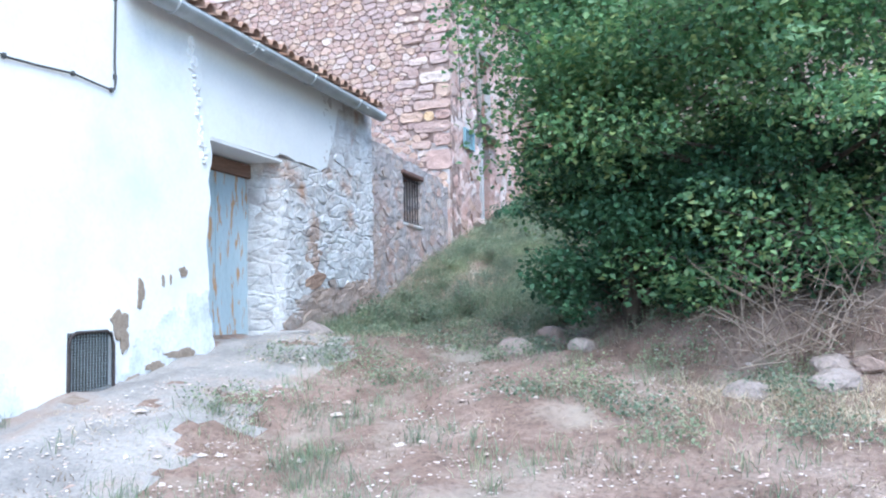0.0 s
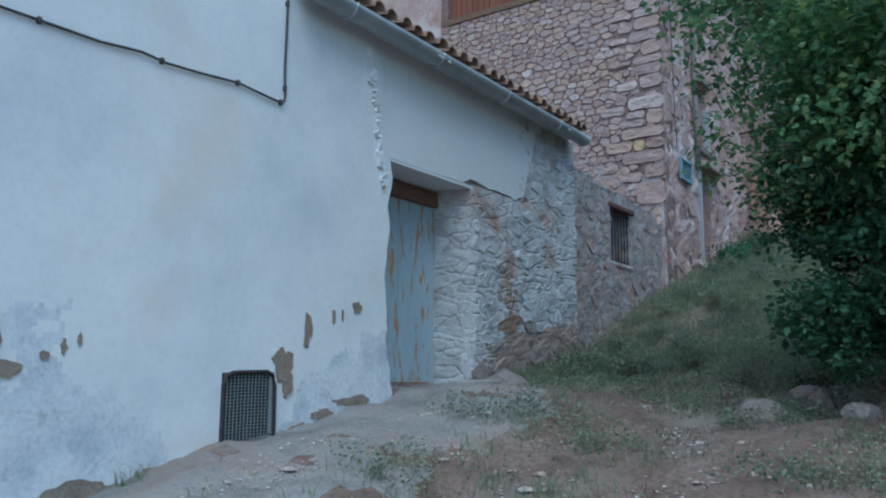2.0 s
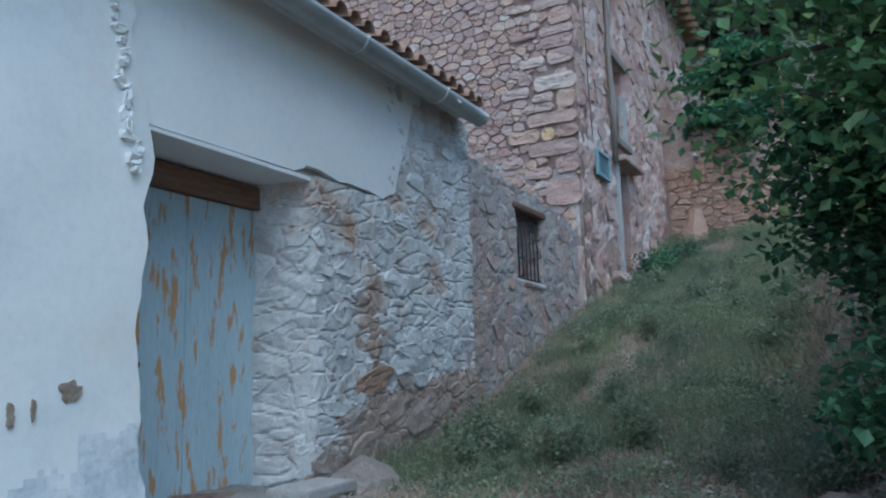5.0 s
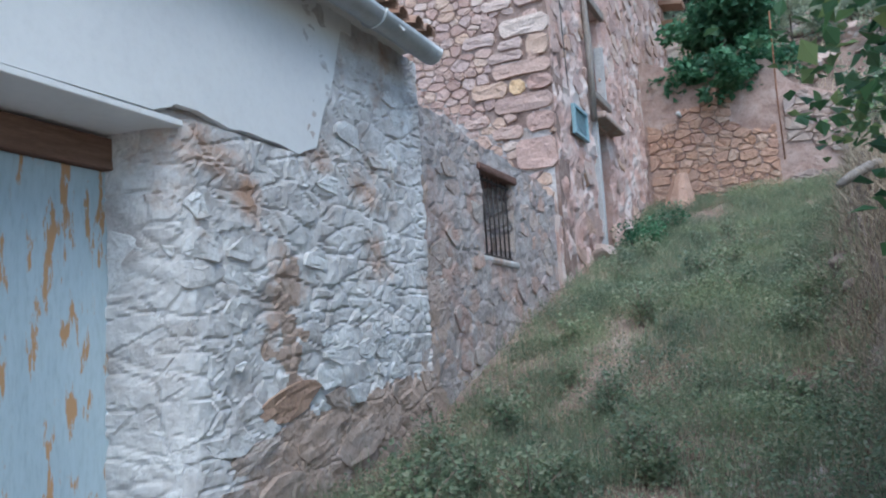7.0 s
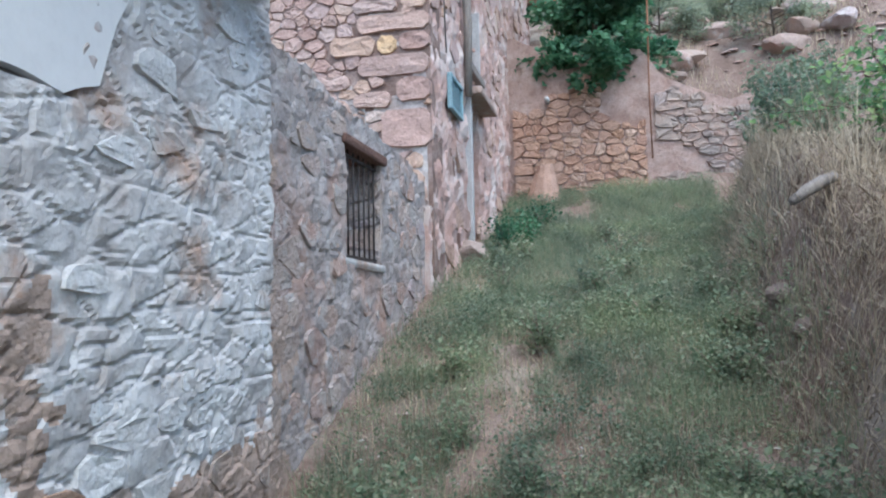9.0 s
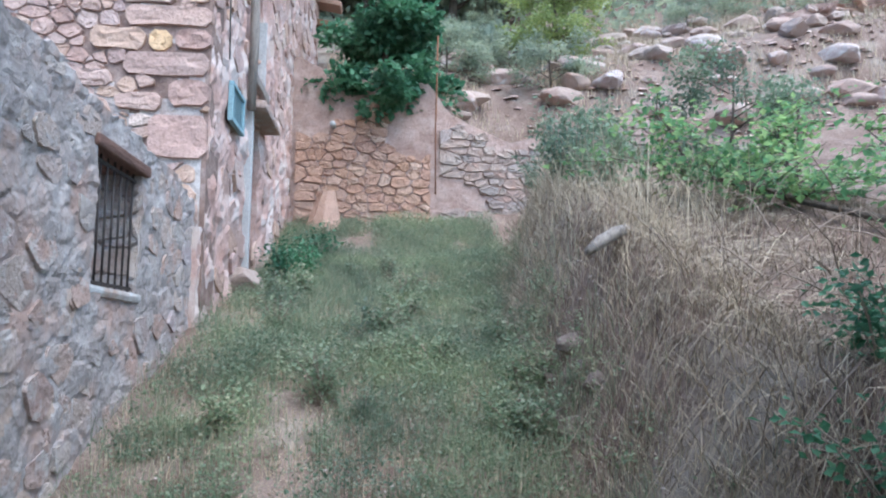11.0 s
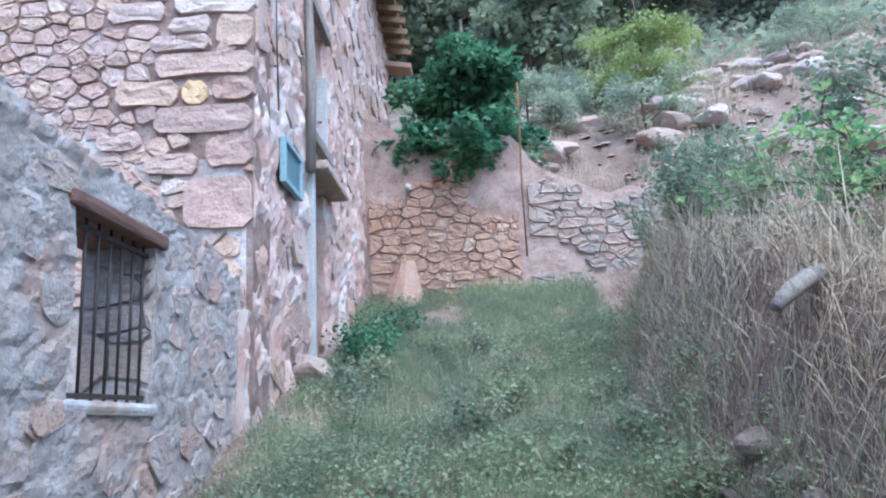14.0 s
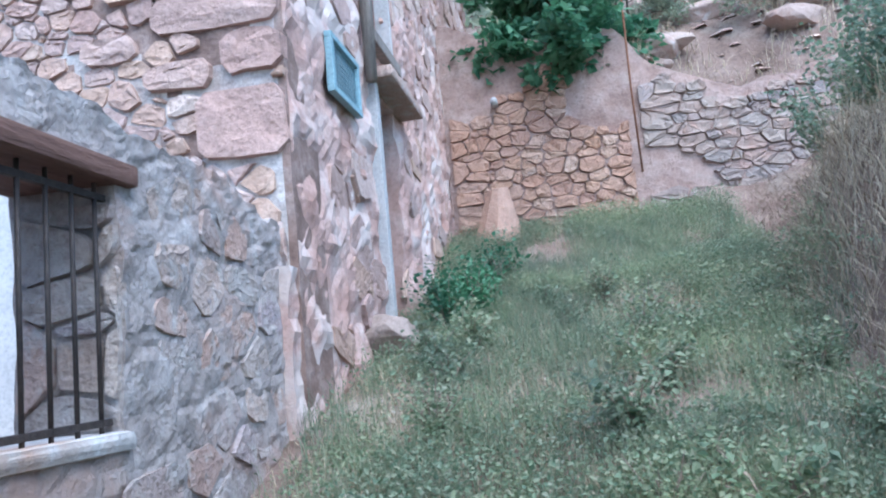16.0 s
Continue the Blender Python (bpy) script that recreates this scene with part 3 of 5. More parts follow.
def blotch(name, u, v, w, h, mat, parent, M, seed, d=None, n=26, label=""):
    rnd = random.Random(seed)
    d = 0.0075 + 0.0017 * (seed % 6) if d is None else d
    ring = []
    for k in range(n):
        a = 2 * math.pi * k / n
        r = 1 + 0.55 * noise.noise((math.cos(a) * 1.9 + seed, math.sin(a) * 1.9, seed * 0.7)) + 0.25 * noise.noise((math.cos(a) * 5 + seed, math.sin(a) * 5, seed)) + rnd.uniform(-0.10, 0.10)
        ring.append((u + w * math.cos(a) * r, v + h * math.sin(a) * r))
    Vb = [M(a, b, d - 0.03) for a, b in ring] + [M(u + (a - u) * 0.97, v + (b - v) * 0.97, d) for a, b in ring]
    Fb = [(i, (i + 1) % n, n + (i + 1) % n, n + i) for i in range(n)] + [tuple(range(n, 2 * n))]
    return mesh_ob(name, Vb, Fb, mat, parent, label)


for k, (u, v, w, h) in enumerate([(5.44, 1.60, 0.10, 0.13), (5.50, 1.44, 0.05, 0.11), (5.70, 1.88, 0.05, 0.13), (6.33, 2.10, 0.06, 0.045), (6.02, 2.0, 0.02, 0.06), (6.13, 2.02, 0.012, 0.05), (3.13, 1.72, 0.10, 0.24), (3.24, 1.57, 0.14, 0.05), (3.5, 1.64, 0.03, 0.03), (3.75, 0.78, 0.32, 0.09), (3.25, 0.66, 0.35, 0.08), (4.35, 0.86, 0.22, 0.05), (2.5, 0.52, 0.45, 0.09), (5.62, 1.06, 0.08, 0.06), (5.92, 1.17, 0.13, 0.05), (6.3, 1.27, 0.20, 0.05), (3.62, 1.70, 0.02, 0.05), (3.72, 1.74, 0.015, 0.04)]):
    blotch("peeled_patch", u, v, w, h, M_BROWN, front, ML, k + 3, label="bare brown render where paint has peeled")

for k in range(22):
    rnd = random.Random(k + 300)
    v = 3.30 + 1.25 * k / 21
    u = 6.66 - 0.19 * max(0.0, (v - 3.4)) + rnd.uniform(-0.05, 0.03)
    w, h = rnd.uniform(0.025, 0.06), rnd.uniform(0.03, 0.07)
    q = [(u + w * math.cos(2 * math.pi * i / 8) * rnd.uniform(0.7, 1.2), v + h * math.sin(2 * math.pi * i / 8) * rnd.uniform(0.7, 1.2)) for i in range(8)]
    V, F = stone_vf(u, v, q, ML, 0.03, rnd, round_=0.75)
    mesh_ob("crumbled_edge", V, F, M_WHITE2, front)

# barred vent near the ground
vent = thing("vent_window", ML(5.1, 0.82, 0), "small low vent closed with dark wire mesh", "vent")
V, F = [], []
for k in range(15):
    u = 4.86 + 0.48 * k / 14
    tube_vf([ML(u, 0.80, 0.0), ML(u, 1.52, 0.0)], 0.0030, 4, V, F)
for k in range(30):
    v = 0.82 + 0.70 * k / 29
    tube_vf([ML(4.84, v, 0.004 + 0.01 * math.sin(k * 0.6)), ML(5.1, v + 0.005, 0.012), ML(5.36, v, 0.004)], 0.002, 4, V, F)
mesh_ob("wire_mesh", V, F, M_NET, vent, "sagging wire mesh")
V, F = tube_vf([ML(4.85, 0.80, 0.012), ML(4.85, 1.44, 0.012), ML(4.87, 1.50, 0.012), ML(4.94, 1.53, 0.012), ML(5.27, 1.535, 0.012), ML(5.33, 1.50, 0.012), ML(5.355, 1.42, 0.012), ML(5.36, 0.80, 0.012)], 0.016, 6)
mesh_ob("frame", V, F, M_IRON, vent)
# near-black sheet close behind the mesh paints the unlit depth of the vent
q = ((4.845, 0.825), (5.355, 0.825), (5.355, 1.525), (4.845, 1.525))
V = [ML(u, v, -0.05) for u, v in q] + [ML(u, v, -0.10) for u, v in q]
mesh_ob("dark_back", V, [(0, 1, 2, 3), (7, 6, 5, 4), (0, 4, 5, 1), (1, 5, 6, 2), (2, 6, 7, 3), (3, 7, 4, 0)], M_DARK, vent)

# cable clipped to the white wall
cable = thing("cable", ML(5.3, 3.7, 0), "thin dark electric cable clipped along the wall", "cable")
pts = []
for u, v in ((-7.0, 3.75), (0.0, 3.68), (2.0, 3.66), (3.0, 3.67), (3.7, 3.68), (4.0, 3.715), (4.2, 3.70), (4.5, 3.72), (4.85, 3.755), (5.1, 3.735), (5.28, 3.725), (5.33, 3.74), (5.345, 3.80), (5.33, 4.0), (5.335, 4.5), (5.34, 5.4), (5.36, 7.0)):
    pts.append(ML(u, v, 0.018))
tube("wire", pts, 0.010, M_CABLE, cable)
for u, v in ((5.30, 3.727), (4.85, 3.755), (4.17, 3.705), (3.3, 3.675), (5.34, 3.86), (5.335, 4.6)):
    p = ML(u, v, 0.016)
    box("clip", (p[0] - 0.02, p[1] - 0.014, p[2] - 0.022), (p[0] + 0.012, p[1] + 0.014, p[2] + 0.022), M_CABLE, cable, bevel=0.006)


# ---- whitewashed outbuilding ----
def MX(x0):
    return lambda u, v, d: (x0 + d, u, v)


def MY(y0):
    return lambda u, v, d: (u, y0 - d, v)


shed = thing("outbuilding", (-5.4, 8.8, 1.3), "whitewashed rubble outbuilding with a tiled roof edge", "outbuilding")
WX = MX(-5.12)


def plaster_low(u):
    return float(np.interp(u, [6.5, 8.1, 8.25, 8.6, 9.0, 9.3, 9.5, 9.58, 9.72, 9.86], [3.6, 3.61, 3.68, 3.66, 3.64, 3.62, 3.70, 3.95, 4.2, 4.66])) + 0.025 * noise.noise((u * 7, 0, 1.5)) * (u > 8.15)


def plates(amount, seed):
    """Relief of limewash over rubble: tilted plates of several sizes, sharp ledges and cracks between them."""
    big, small = stony(amount, 0.34, 0.19, seed, 0.07), stony(amount * 0.6, 0.15, 0.08, seed + 3.0, 0.06)

    def f(u, v):
        k = 0.5 + 0.5 * noise.noise((u * 1.3, v * 1.3, seed + 9.0))
        ledge = abs(noise.noise((u * 2.1, v * 6.5, seed + 5.0)))
        return big(u, v) + small(u, v) * (0.05 + 0.8 * k * k) - amount * 0.9 * max(0.0, 1 - ledge / 0.07)
    return f


WASH_RELIEF = plates(0.018, 4.0)


def WC(u, v, d):
    """The wall's face, which rounds into the doorway below u = 8.4."""
    if u >= 8.4:
        return (-5.12 + d, u, v)
    t = min(1.0, (8.4 - u) / 0.6) * math.pi / 2
    return (-5.12 - 0.46 * (1 - math.cos(t)) + d * math.cos(t), 8.4 - 0.20 * math.sin(t) - d * math.sin(t), v)


V, F = wall_vf(lines([7.8, 8.4, 11.03], 0.017), lines([1.1, 3.62], 0.017), WC, 0.3, rough=0.018, freq=3.0, seed=4, relief=WASH_RELIEF)
rough_wall = mesh_ob("wall", V, F, M_WASH_BASE, shed, "rough limewashed stone wall with bare red patches")
V, F = wall_vf(lines([6.5, 9.3], 0.1)[:-1] + lines([9.3, 11.03], 0.02), lines([3.62, 4.76], 0.02), WX, 0.5, rough=0.018, freq=3.0, seed=4, relief=lambda u, v: WASH_RELIEF(u, v) if u > 9.4 else -0.04)
mesh_ob("upper_wall", V, F, M_WASH_BASE, shed)
us = lines([6.38, 8.1, 10.0], 0.05)
V, F = wall_vf(us, lines([3.45, 3.6, 4.76], 0.04), MX(-5.101), 0.05, bottom=plaster_low, rough=0.006, freq=1.5)
mesh_ob("plaster_band", V, F, M_WHITE2, shed, "smooth white plaster band under the eaves")


def bare(u, v):
    """Where the limewash has gone: a streak down the middle and the wall's foot."""
    k = 0.10 * noise.noise((u * 3.1, v * 3.1, 2.0)) + 0.07 * noise.noise((u * 9, v * 9, 4.0))
    foot = float(np.interp(u, [8.2, 8.5, 8.8, 9.1, 9.6, 11.0], [1.35, 1.5, 1.75, 1.98, 2.02, 2.15]))
    streak = 0.20 - abs(u - 9.22 - 0.10 * math.sin(v * 4.3)) if 1.9 < v < 2.95 else -0.2
    return v < foot + k or streak + 1.2 * k + 0.2 * noise.noise((u * 6, v * 7, 6.0)) > 0.12


rough_wall.data.materials.append(M_BARE)
for p in rough_wall.data.polygons:
    c = p.center
    if c.y > 8.3 and bare(c.y, c.z):
        p.material_index = 1
# reveals, soffit and lintel of the doorway
box("soffit", (-5.64, 6.5, 3.570), (-5.105, 8.30, 3.605), M_WHITE2, shed, "pale rendered underside of the doorway", bevel=0.006)
box("lintel", (-5.66, 6.5, 3.38), (-5.50, 8.42, 3.551), M_LINTEL, shed, "brown wooden lintel over the door", bevel=0.012, rough=0.004)
box("threshold", (-5.66, 6.55, 1.10), (-5.2, 8.1, 1.265), M_CONC, shed, "worn stone threshold", bevel=0.02, rough=0.008)
box("eaves_board", (-5.3, 5.42, 4.76), (-4.98, 10.80, 4.80), M_WHITE2, shed, "rendered underside of the eaves", bevel=0.006)
door = part("door", box_bm(bmesh.new(), (-5.64, 6.55, 1.26), (-5.60, 8.3, 3.37)), M_DARK, shed, "blue-grey painted plank door with flaking rusty streaks, closed")
yy = [6.45, 7.52, 8.30]
for a, b in zip(yy[:-1], yy[1:]):
    box("board", (-5.598, a + 0.003, 1.272), (-5.55, b - 0.003, 3.375), M_DOOR, door, bevel=0.004)
box("latch", (-5.548, 7.02, 2.22), (-5.525, 7.14, 2.25), M_RUST, door, "rusty latch", bevel=0.004)
tube("hasp_ring", [(-5.53, 7.03, 2.22), (-5.52, 7.03, 2.16), (-5.53, 7.03, 2.10)], 0.008, M_RUST, door)
# big bare stones at the wall's foot
for k, (y, z, w, h) in enumerate([(9.12, 2.08, 0.30, 0.11), (8.75, 1.80, 0.30, 0.07), (9.45, 1.85, 0.30, 0.12), (8.55, 1.55, 0.22, 0.12), (9.0, 1.55, 0.26, 0.13), (9.9, 1.75, 0.3, 0.14)]):
    rnd = random.Random(k)
    n = 11
    q = [(y + w * math.cos(2 * math.pi * i / n) * rnd.uniform(0.85, 1.1), z + h * math.sin(2 * math.pi * i / n) * rnd.uniform(0.8, 1.1) + (w * math.cos(2 * math.pi * i / n)) * 0.25) for i in range(n)]
    V, F = stone_vf(y, z, q, WX, 0.03, rnd, round_=0.9)
    mesh_ob("bare_stone", V, F, M_ORANGE if k < 1 else M_BARE, rough_wall, "bare reddish foundation stone")

# eaves: gutter, brackets, roof
gut = part("gutter", bmesh.new(), M_ZINC, shed, "grey half-round zinc gutter with splashes of lime")
V, F = [], []
n = 10
gy_ = lines([5.45, 10.88], 0.5)
for r, sgn in ((0.105, 1), (0.097, -1)):
    for y in gy_:
        for k in range(n + 1):
            a = math.pi + math.pi * k / n
            V.append((-4.875 + r * math.cos(a), y, 4.76 + r * 1.05 * math.sin(a)))
m_ = len(gy_) * (n + 1)
for s in (0, 1):
    for i in range(len(gy_) - 1):
        for k in range(n):
            a = s * m_ + i * (n + 1) + k
            F.append((a, a + 1, a + n + 2, a + n + 1) if s else (a + n + 1, a + n + 2, a + 1, a))
for i in range(len(gy_) - 1):
    for k in (0, n):
        a = i * (n + 1) + k
        F.append((a, a + n + 1, a + n + 1 + m_, a + m_))
F.append(tuple((len(gy_) - 1) * (n + 1) + k for k in range(n + 1)))
gut.data.from_pydata(V, [], F)
gut.data.polygons.foreach_set("use_smooth", [True] * len(gut.data.polygons))
for y in (5.9, 7.25, 8.6, 9.95):
    pth = [(-4.875 + 0.112 * math.cos(math.pi + math.pi * k / 10), y, 4.76 + 0.116 * math.sin(math.pi + math.pi * k / 10)) for k in range(11)]
    tube("bracket", pth, 0.012, M_ZINC, gut)
for y, w in ((7.22, 0.07), (7.36, 0.04), (10.2, 0.05)):
    blotch("lime_splash", y, 4.715, w, 0.022, M_WHITE, gut, lambda u, v, d: (-4.782 + d * 0.3, u, v), int(y * 10), 0.012, 12)
roof = box("roof", (-8.6, 5.4, 5.25), (-4.86, 10.80, 5.32), M_CONC, shed, "shallow roof slab under clay tiles", bevel=0.01, turn=Matrix.Rotation(radians(14), 4, "Y"))
V = []
tile_n = 8
V, F = [], []
for e in (0, 1):
    for r in (0.085, 0.072):
        for k in range(tile_n + 1):
            a = math.pi * k / tile_n
            sc = 1.0 if e == 0 else 0.85
            V.append((-0.42 * e, r * math.cos(a) * sc, r * math.sin(a) * sc + e * 0.105))
w_ = tile_n + 1
for k in range(tile_n):
    F.append((k, k + 1, 2 * w_ + k + 1, 2 * w_ + k))
    F.append((w_ + k + 1, w_ + k, 3 * w_ + k, 3 * w_ + k + 1))
    F.append((k + 1, k, w_ + k, w_ + k + 1))
tile_me = None
for row in range(4):
    for k in range(27):
        y = 5.42 + 0.203 * k
        if tile_me is None:
            ob = mesh_ob("roof_tile", V, F, M_TILE, roof, smooth=True)
            tile_me = ob.data
        else:
            ob = new("roof_tile", tile_me)
            ob.parent = roof
        ob.location = (-4.79 - 0.36 * row + 0.015 * math.sin(k * 2.3), y, 4.835 + 0.09 * row + 0.008 * math.sin(k * 1.7 + row))

# ---- roofless wall with the barred window ----
ruin = thing("ruined_wall", (-5.3, 12.8, 2.2), "roofless rubble wall with a barred window", "wall")
RX = MX(-5.14)


def ruin_top(u):
    return float(np.interp(u, [10.9, 11.1, 11.6, 12.2, 12.9, 13.5, 14.0, 14.4, 14.9], [4.5, 4.42, 4.44, 4.36, 4.33, 4.28, 4.26, 4.2, 4.1])) + 0.05 * noise.noise((u * 4.0, 0, 7.7)) + 0.03 * noise.noise((u * 11.0, 0, 2.2))


us = lines([10.85, 12.35, 13.24, 14.9], 0.027)
vs = lines([1.5, 1.8, 3.19, 4.07, 4.6], 0.027)
V, F = wall_vf(us, vs, RX, 0.42, hole=lambda u, v: 12.35 < u < 13.24 and 3.19 < v < 4.07, top=ruin_top, rough=0.018, freq=3.0, seed=9, rough_back=True, relief=stony(0.015, 0.26, 0.17, 9.0, 0.22))
ruin_body = mesh_ob("wall", V, F, M_RUIN_MORTAR, ruin, "grey lime mortar and rubble")
ruin_body.data.materials.append(M_BARE)
for p in ruin_body.data.polygons:
    c = p.center
    if c.x > -5.3 and 0.9 * noise.noise((c.y * 1.6, c.z * 1.6, 3.0)) + 0.5 * noise.noise((c.y * 5, c.z * 5, 1.0)) + 0.4 * (11.9 - c.y) + 0.35 * (2.4 - c.z) > 0.15:
        p.material_index = 1
lint = part("lintel", box_bm(bmesh.new(), (-5.56, 12.28, 4.065), (-5.10, 13.34, 4.145), 0.02, rough=0.008), M_WINDOW_LINTEL, ruin, "weathered reddish wooden window lintel")
part("sill", box_bm(bmesh.new(), (-5.45, 12.31, 3.13), (-5.118, 13.27, 3.20), 0.025, rough=0.022), M_WASH_BASE, ruin, "whitewashed window sill")
for k in range(7):
    y = 12.41 + 0.128 * k
    tube("window_bar", [(-5.185, y, 3.17), (-5.185, y + 0.004, 4.08)], 0.0085, M_IRON, ruin, sides=7)
box("crossbar", (-5.2, 12.35, 3.22), (-5.177, 13.24, 3.245), M_IRON, ruin, bevel=0.003)
box("crossbar", (-5.2, 12.35, 4.005), (-5.177, 13.24, 4.03), M_IRON, ruin, bevel=0.003)
# white inner wall seen through the window
box("inner_plaster", (-9.5, 14.70, 1.8), (-6.55, 14.80, 4.6), M_INNER, ruin, "pale plastered inner wall", bevel=0.02, rough=0.01)
box("end_wall", (-8.2, 10.7, 1.5), (-5.6, 11.0, 4.3), M_RUIN_MORTAR, ruin, "rubble end wall", bevel=0.02)

# ---- tall stone house ----
house = thing("stone_house", (-7.0, 17.0, 3.2), "tall old house of red sandstone rubble", "house")
FY = MY(14.88)
SX = MX(-5.07)
us = lines([-14.5, -10.0, -7.3], 0.16)[:-1] + lines([-7.3, -5.07], 0.05)
V, F = wall_vf(us, lines([2.0, 4.0], 0.16)[:-1] + lines([4.0, 6.4], 0.05)[:-1] + lines([6.4, 9.35, 12.2], 0.16), FY, 0.5, hole=lambda u, v: -10.0 < u < -7.3 and v > 9.35, rough=0.014, freq=3.0, seed=2)
front_wall = mesh_ob("front_wall", V, F, M_MORTAR, house, "rubble of pink and red sandstone with dark joints")
front_wall.data.materials.append(M_LIME)
for p in front_wall.data.polygons:
    c = p.center
    if c.y < 15.0 and p.normal.y < -0.4 and -7.3 < c.x < -5.1 and c.z < 6.1 and 0.9 * noise.noise((c.x * 1.5, c.z * 1.5, 2.0)) + 0.5 * noise.noise((c.x * 6, c.z * 6, 5.0)) + 0.5 * (5.55 - c.z) > 0.1:
        p.material_index = 1
us = lines([14.72, 14.9, 16.95, 17.75, 18.3, 19.2, 25.3], 0.07)
vs = lines([2.6, 3.4, 3.9, 5.63, 6.15, 7.6, 8.6, 9.4, 11.4], 0.07)


V, F = wall_vf(us, vs, SX, 0.5, hole=lambda u, v: (16.95 < u < 17.75 and 3.4 < v < 5.63) or (16.95 < u < 17.75 and 6.15 < v < 7.6) or (16.95 < u < 17.75 and v > 8.6 and v < 9.4) or (u < 14.9 and v > 3.9), rough=0.05, freq=3.2, seed=5)
side_wall = mesh_ob("side_wall", V, F, M_PINK, house, "pink rendered rubble side wall, worn and uneven")
# doorway and openings
box("door", (-5.45, 16.9, 3.3), (-5.38, 17.8, 5.68), M_CONC, house, "grey weathered plank door", bevel=0.01)
box("balcony_slab", (-5.3, 16.8, 5.66), (-4.84, 18.18, 5.76), M_RUIN, house, "weathered slab projecting over the doorway", bevel=0.03, rough=0.012)
box("upper_door", (-5.35, 16.93, 6.1), (-5.28, 17.77, 7.62), M_PINK, house, "blocked upper doorway", bevel=0.01)
box("door_post", (-5.16, 17.70, 6.1), (-5.01, 17.74, 7.1), M_PALEBLUE, house, "pale painted door post", bevel=0.01)
box("upper_lintel", (-5.2, 16.8, 7.6), (-4.98, 17.9, 7.74), M_GREYWOOD, house, "weathered timber lintel", bevel=0.015, rough=0.006)
box("door_sill", (-5.2, 16.85, 6.0), (-4.97, 17.85, 6.12), M_GREYWOOD, house, "dark timber sill", bevel=0.015, rough=0.006)
# near-black panel fills the loft opening in place of its unlit inside
box("loft_shutter", (-5.42, 16.9, 8.5), (-5.36, 17.8, 9.45), M_DARK, house, "dark panel standing for the unlit loft opening", bevel=0.01)
tube("wall_timber", [(-5.0, 16.72, 5.6), (-4.99, 16.7, 6.6), (-5.0, 16.65, 7.6), (-4.99, 16.75, 8.6), (-5.0, 16.8, 9.6)], [0.05, 0.06, 0.045, 0.06, 0.05], M_GREYWOOD, house, "twisted weathered upright timber")
BY0, BY1, BZ0, BZ1 = 15.63, 16.33, 5.17, 5.60
blue = box("blue_window", (-5.06, BY0 + 0.03, BZ0 + 0.03), (-5.035, BY1 - 0.03, BZ1 - 0.03), M_NET, house, "small window with pale blue frame and netting", bevel=0.003)
for lo, hi in (((-5.05, BY0, BZ0), (-4.995, BY1, BZ0 + 0.045)), ((-5.05, BY0, BZ1 - 0.045), (-4.995, BY1, BZ1)), ((-5.05, BY0, BZ0 + 0.045), (-4.997, BY0 + 0.055, BZ1 - 0.045)), ((-5.05, BY1 - 0.055, BZ0 + 0.045), (-4.997, BY1, BZ1 - 0.045))):
    box("frame", lo, hi, M_BLUE, blue, bevel=0.006)
V, F = [], []
for k in range(14):
    y = BY0 + 0.05 + (BY1 - BY0 - 0.1) * k / 13
    tube_vf([(-5.025, y, BZ0 + 0.03), (-5.025, y, BZ1 - 0.03)], 0.004, 4, V, F)
for k in range(10):
    z = BZ0 + 0.05 + (BZ1 - BZ0 - 0.1) * k / 9
    tube_vf([(-5.022, BY0 + 0.03, z), (-5.022, BY1 - 0.03, z)], 0.004, 4, V, F)
mesh_ob("netting", V, F, M_BLUE, blue)
# timber screen high on the front
screen = box("timber_screen", (-10.0, 15.06, 9.3), (-7.3, 15.1, 12.0), M_DARK, house, "orange-brown vertical plank screen", bevel=0.003)
for k in range(18):
    box("plank", (-10.0 + 0.15 * k + 0.006, 15.0, 9.32 + 0.03 * math.sin(k * 3.1)), (-10.0 + 0.15 * k + 0.144, 15.05, 12.0), M_PLANK, screen, bevel=0.006)
box("beam", (-10.1, 14.82, 9.22), (-7.2, 15.1, 9.36), M_WOOD, house, "dark timber beam", bevel=0.02)
box("plaster_panel", (-14.5, 14.82, 9.0), (-10.15, 14.9, 12.2), M_PINK, house, "pink plastered upper wall", bevel=0.01)
# eaves over the side wall
roof2 = box("roof", (-9.5, 14.7, 11.55), (-4.62, 25.5, 11.65), M_WOOD, house, "boarded roof edge", bevel=0.01, turn=Matrix.Rotation(radians(10), 4, "Y"))
for k in range(22):
    y = 14.9 + 0.48 * k
    box("rafter", (-5.6, y, 10.98), (-4.5, y + 0.09, 11.10), M_WOOD, roof2, bevel=0.01, turn=Matrix.Rotation(radians(10), 4, "Y"))
box("broken_rafter", (-5.2, 24.6, 9.9), (-4.35, 24.9, 10.05), M_WOOD, house, "broken rafter stub", bevel=0.02, turn=Matrix.Rotation(radians(8), 4, "Y"))
box("rafter_tail", (-5.2, 24.7, 10.5), (-4.5, 25.2, 10.62), M_TILE, house, "broken tiles at the eaves", bevel=0.02, turn=Matrix.Rotation(radians(10), 4, "Y"))

# ---- back terrace wall ----
terrace = thing("terrace_wall", (-3.5, 21.2, 4.9), "ochre dry-stone terrace wall with an earth top", "wall")


def terr_top(u):
    return float(np.interp(u, [-5.1, -4.2, -3.2, -2.6, -2.3, -1.2, 0.0, 1.4], [7.9, 7.5, 7.4, 7.45, 6.9, 6.4, 6.6, 7.0])) + 0.12 * noise.noise((u * 3, 1.0, 0))


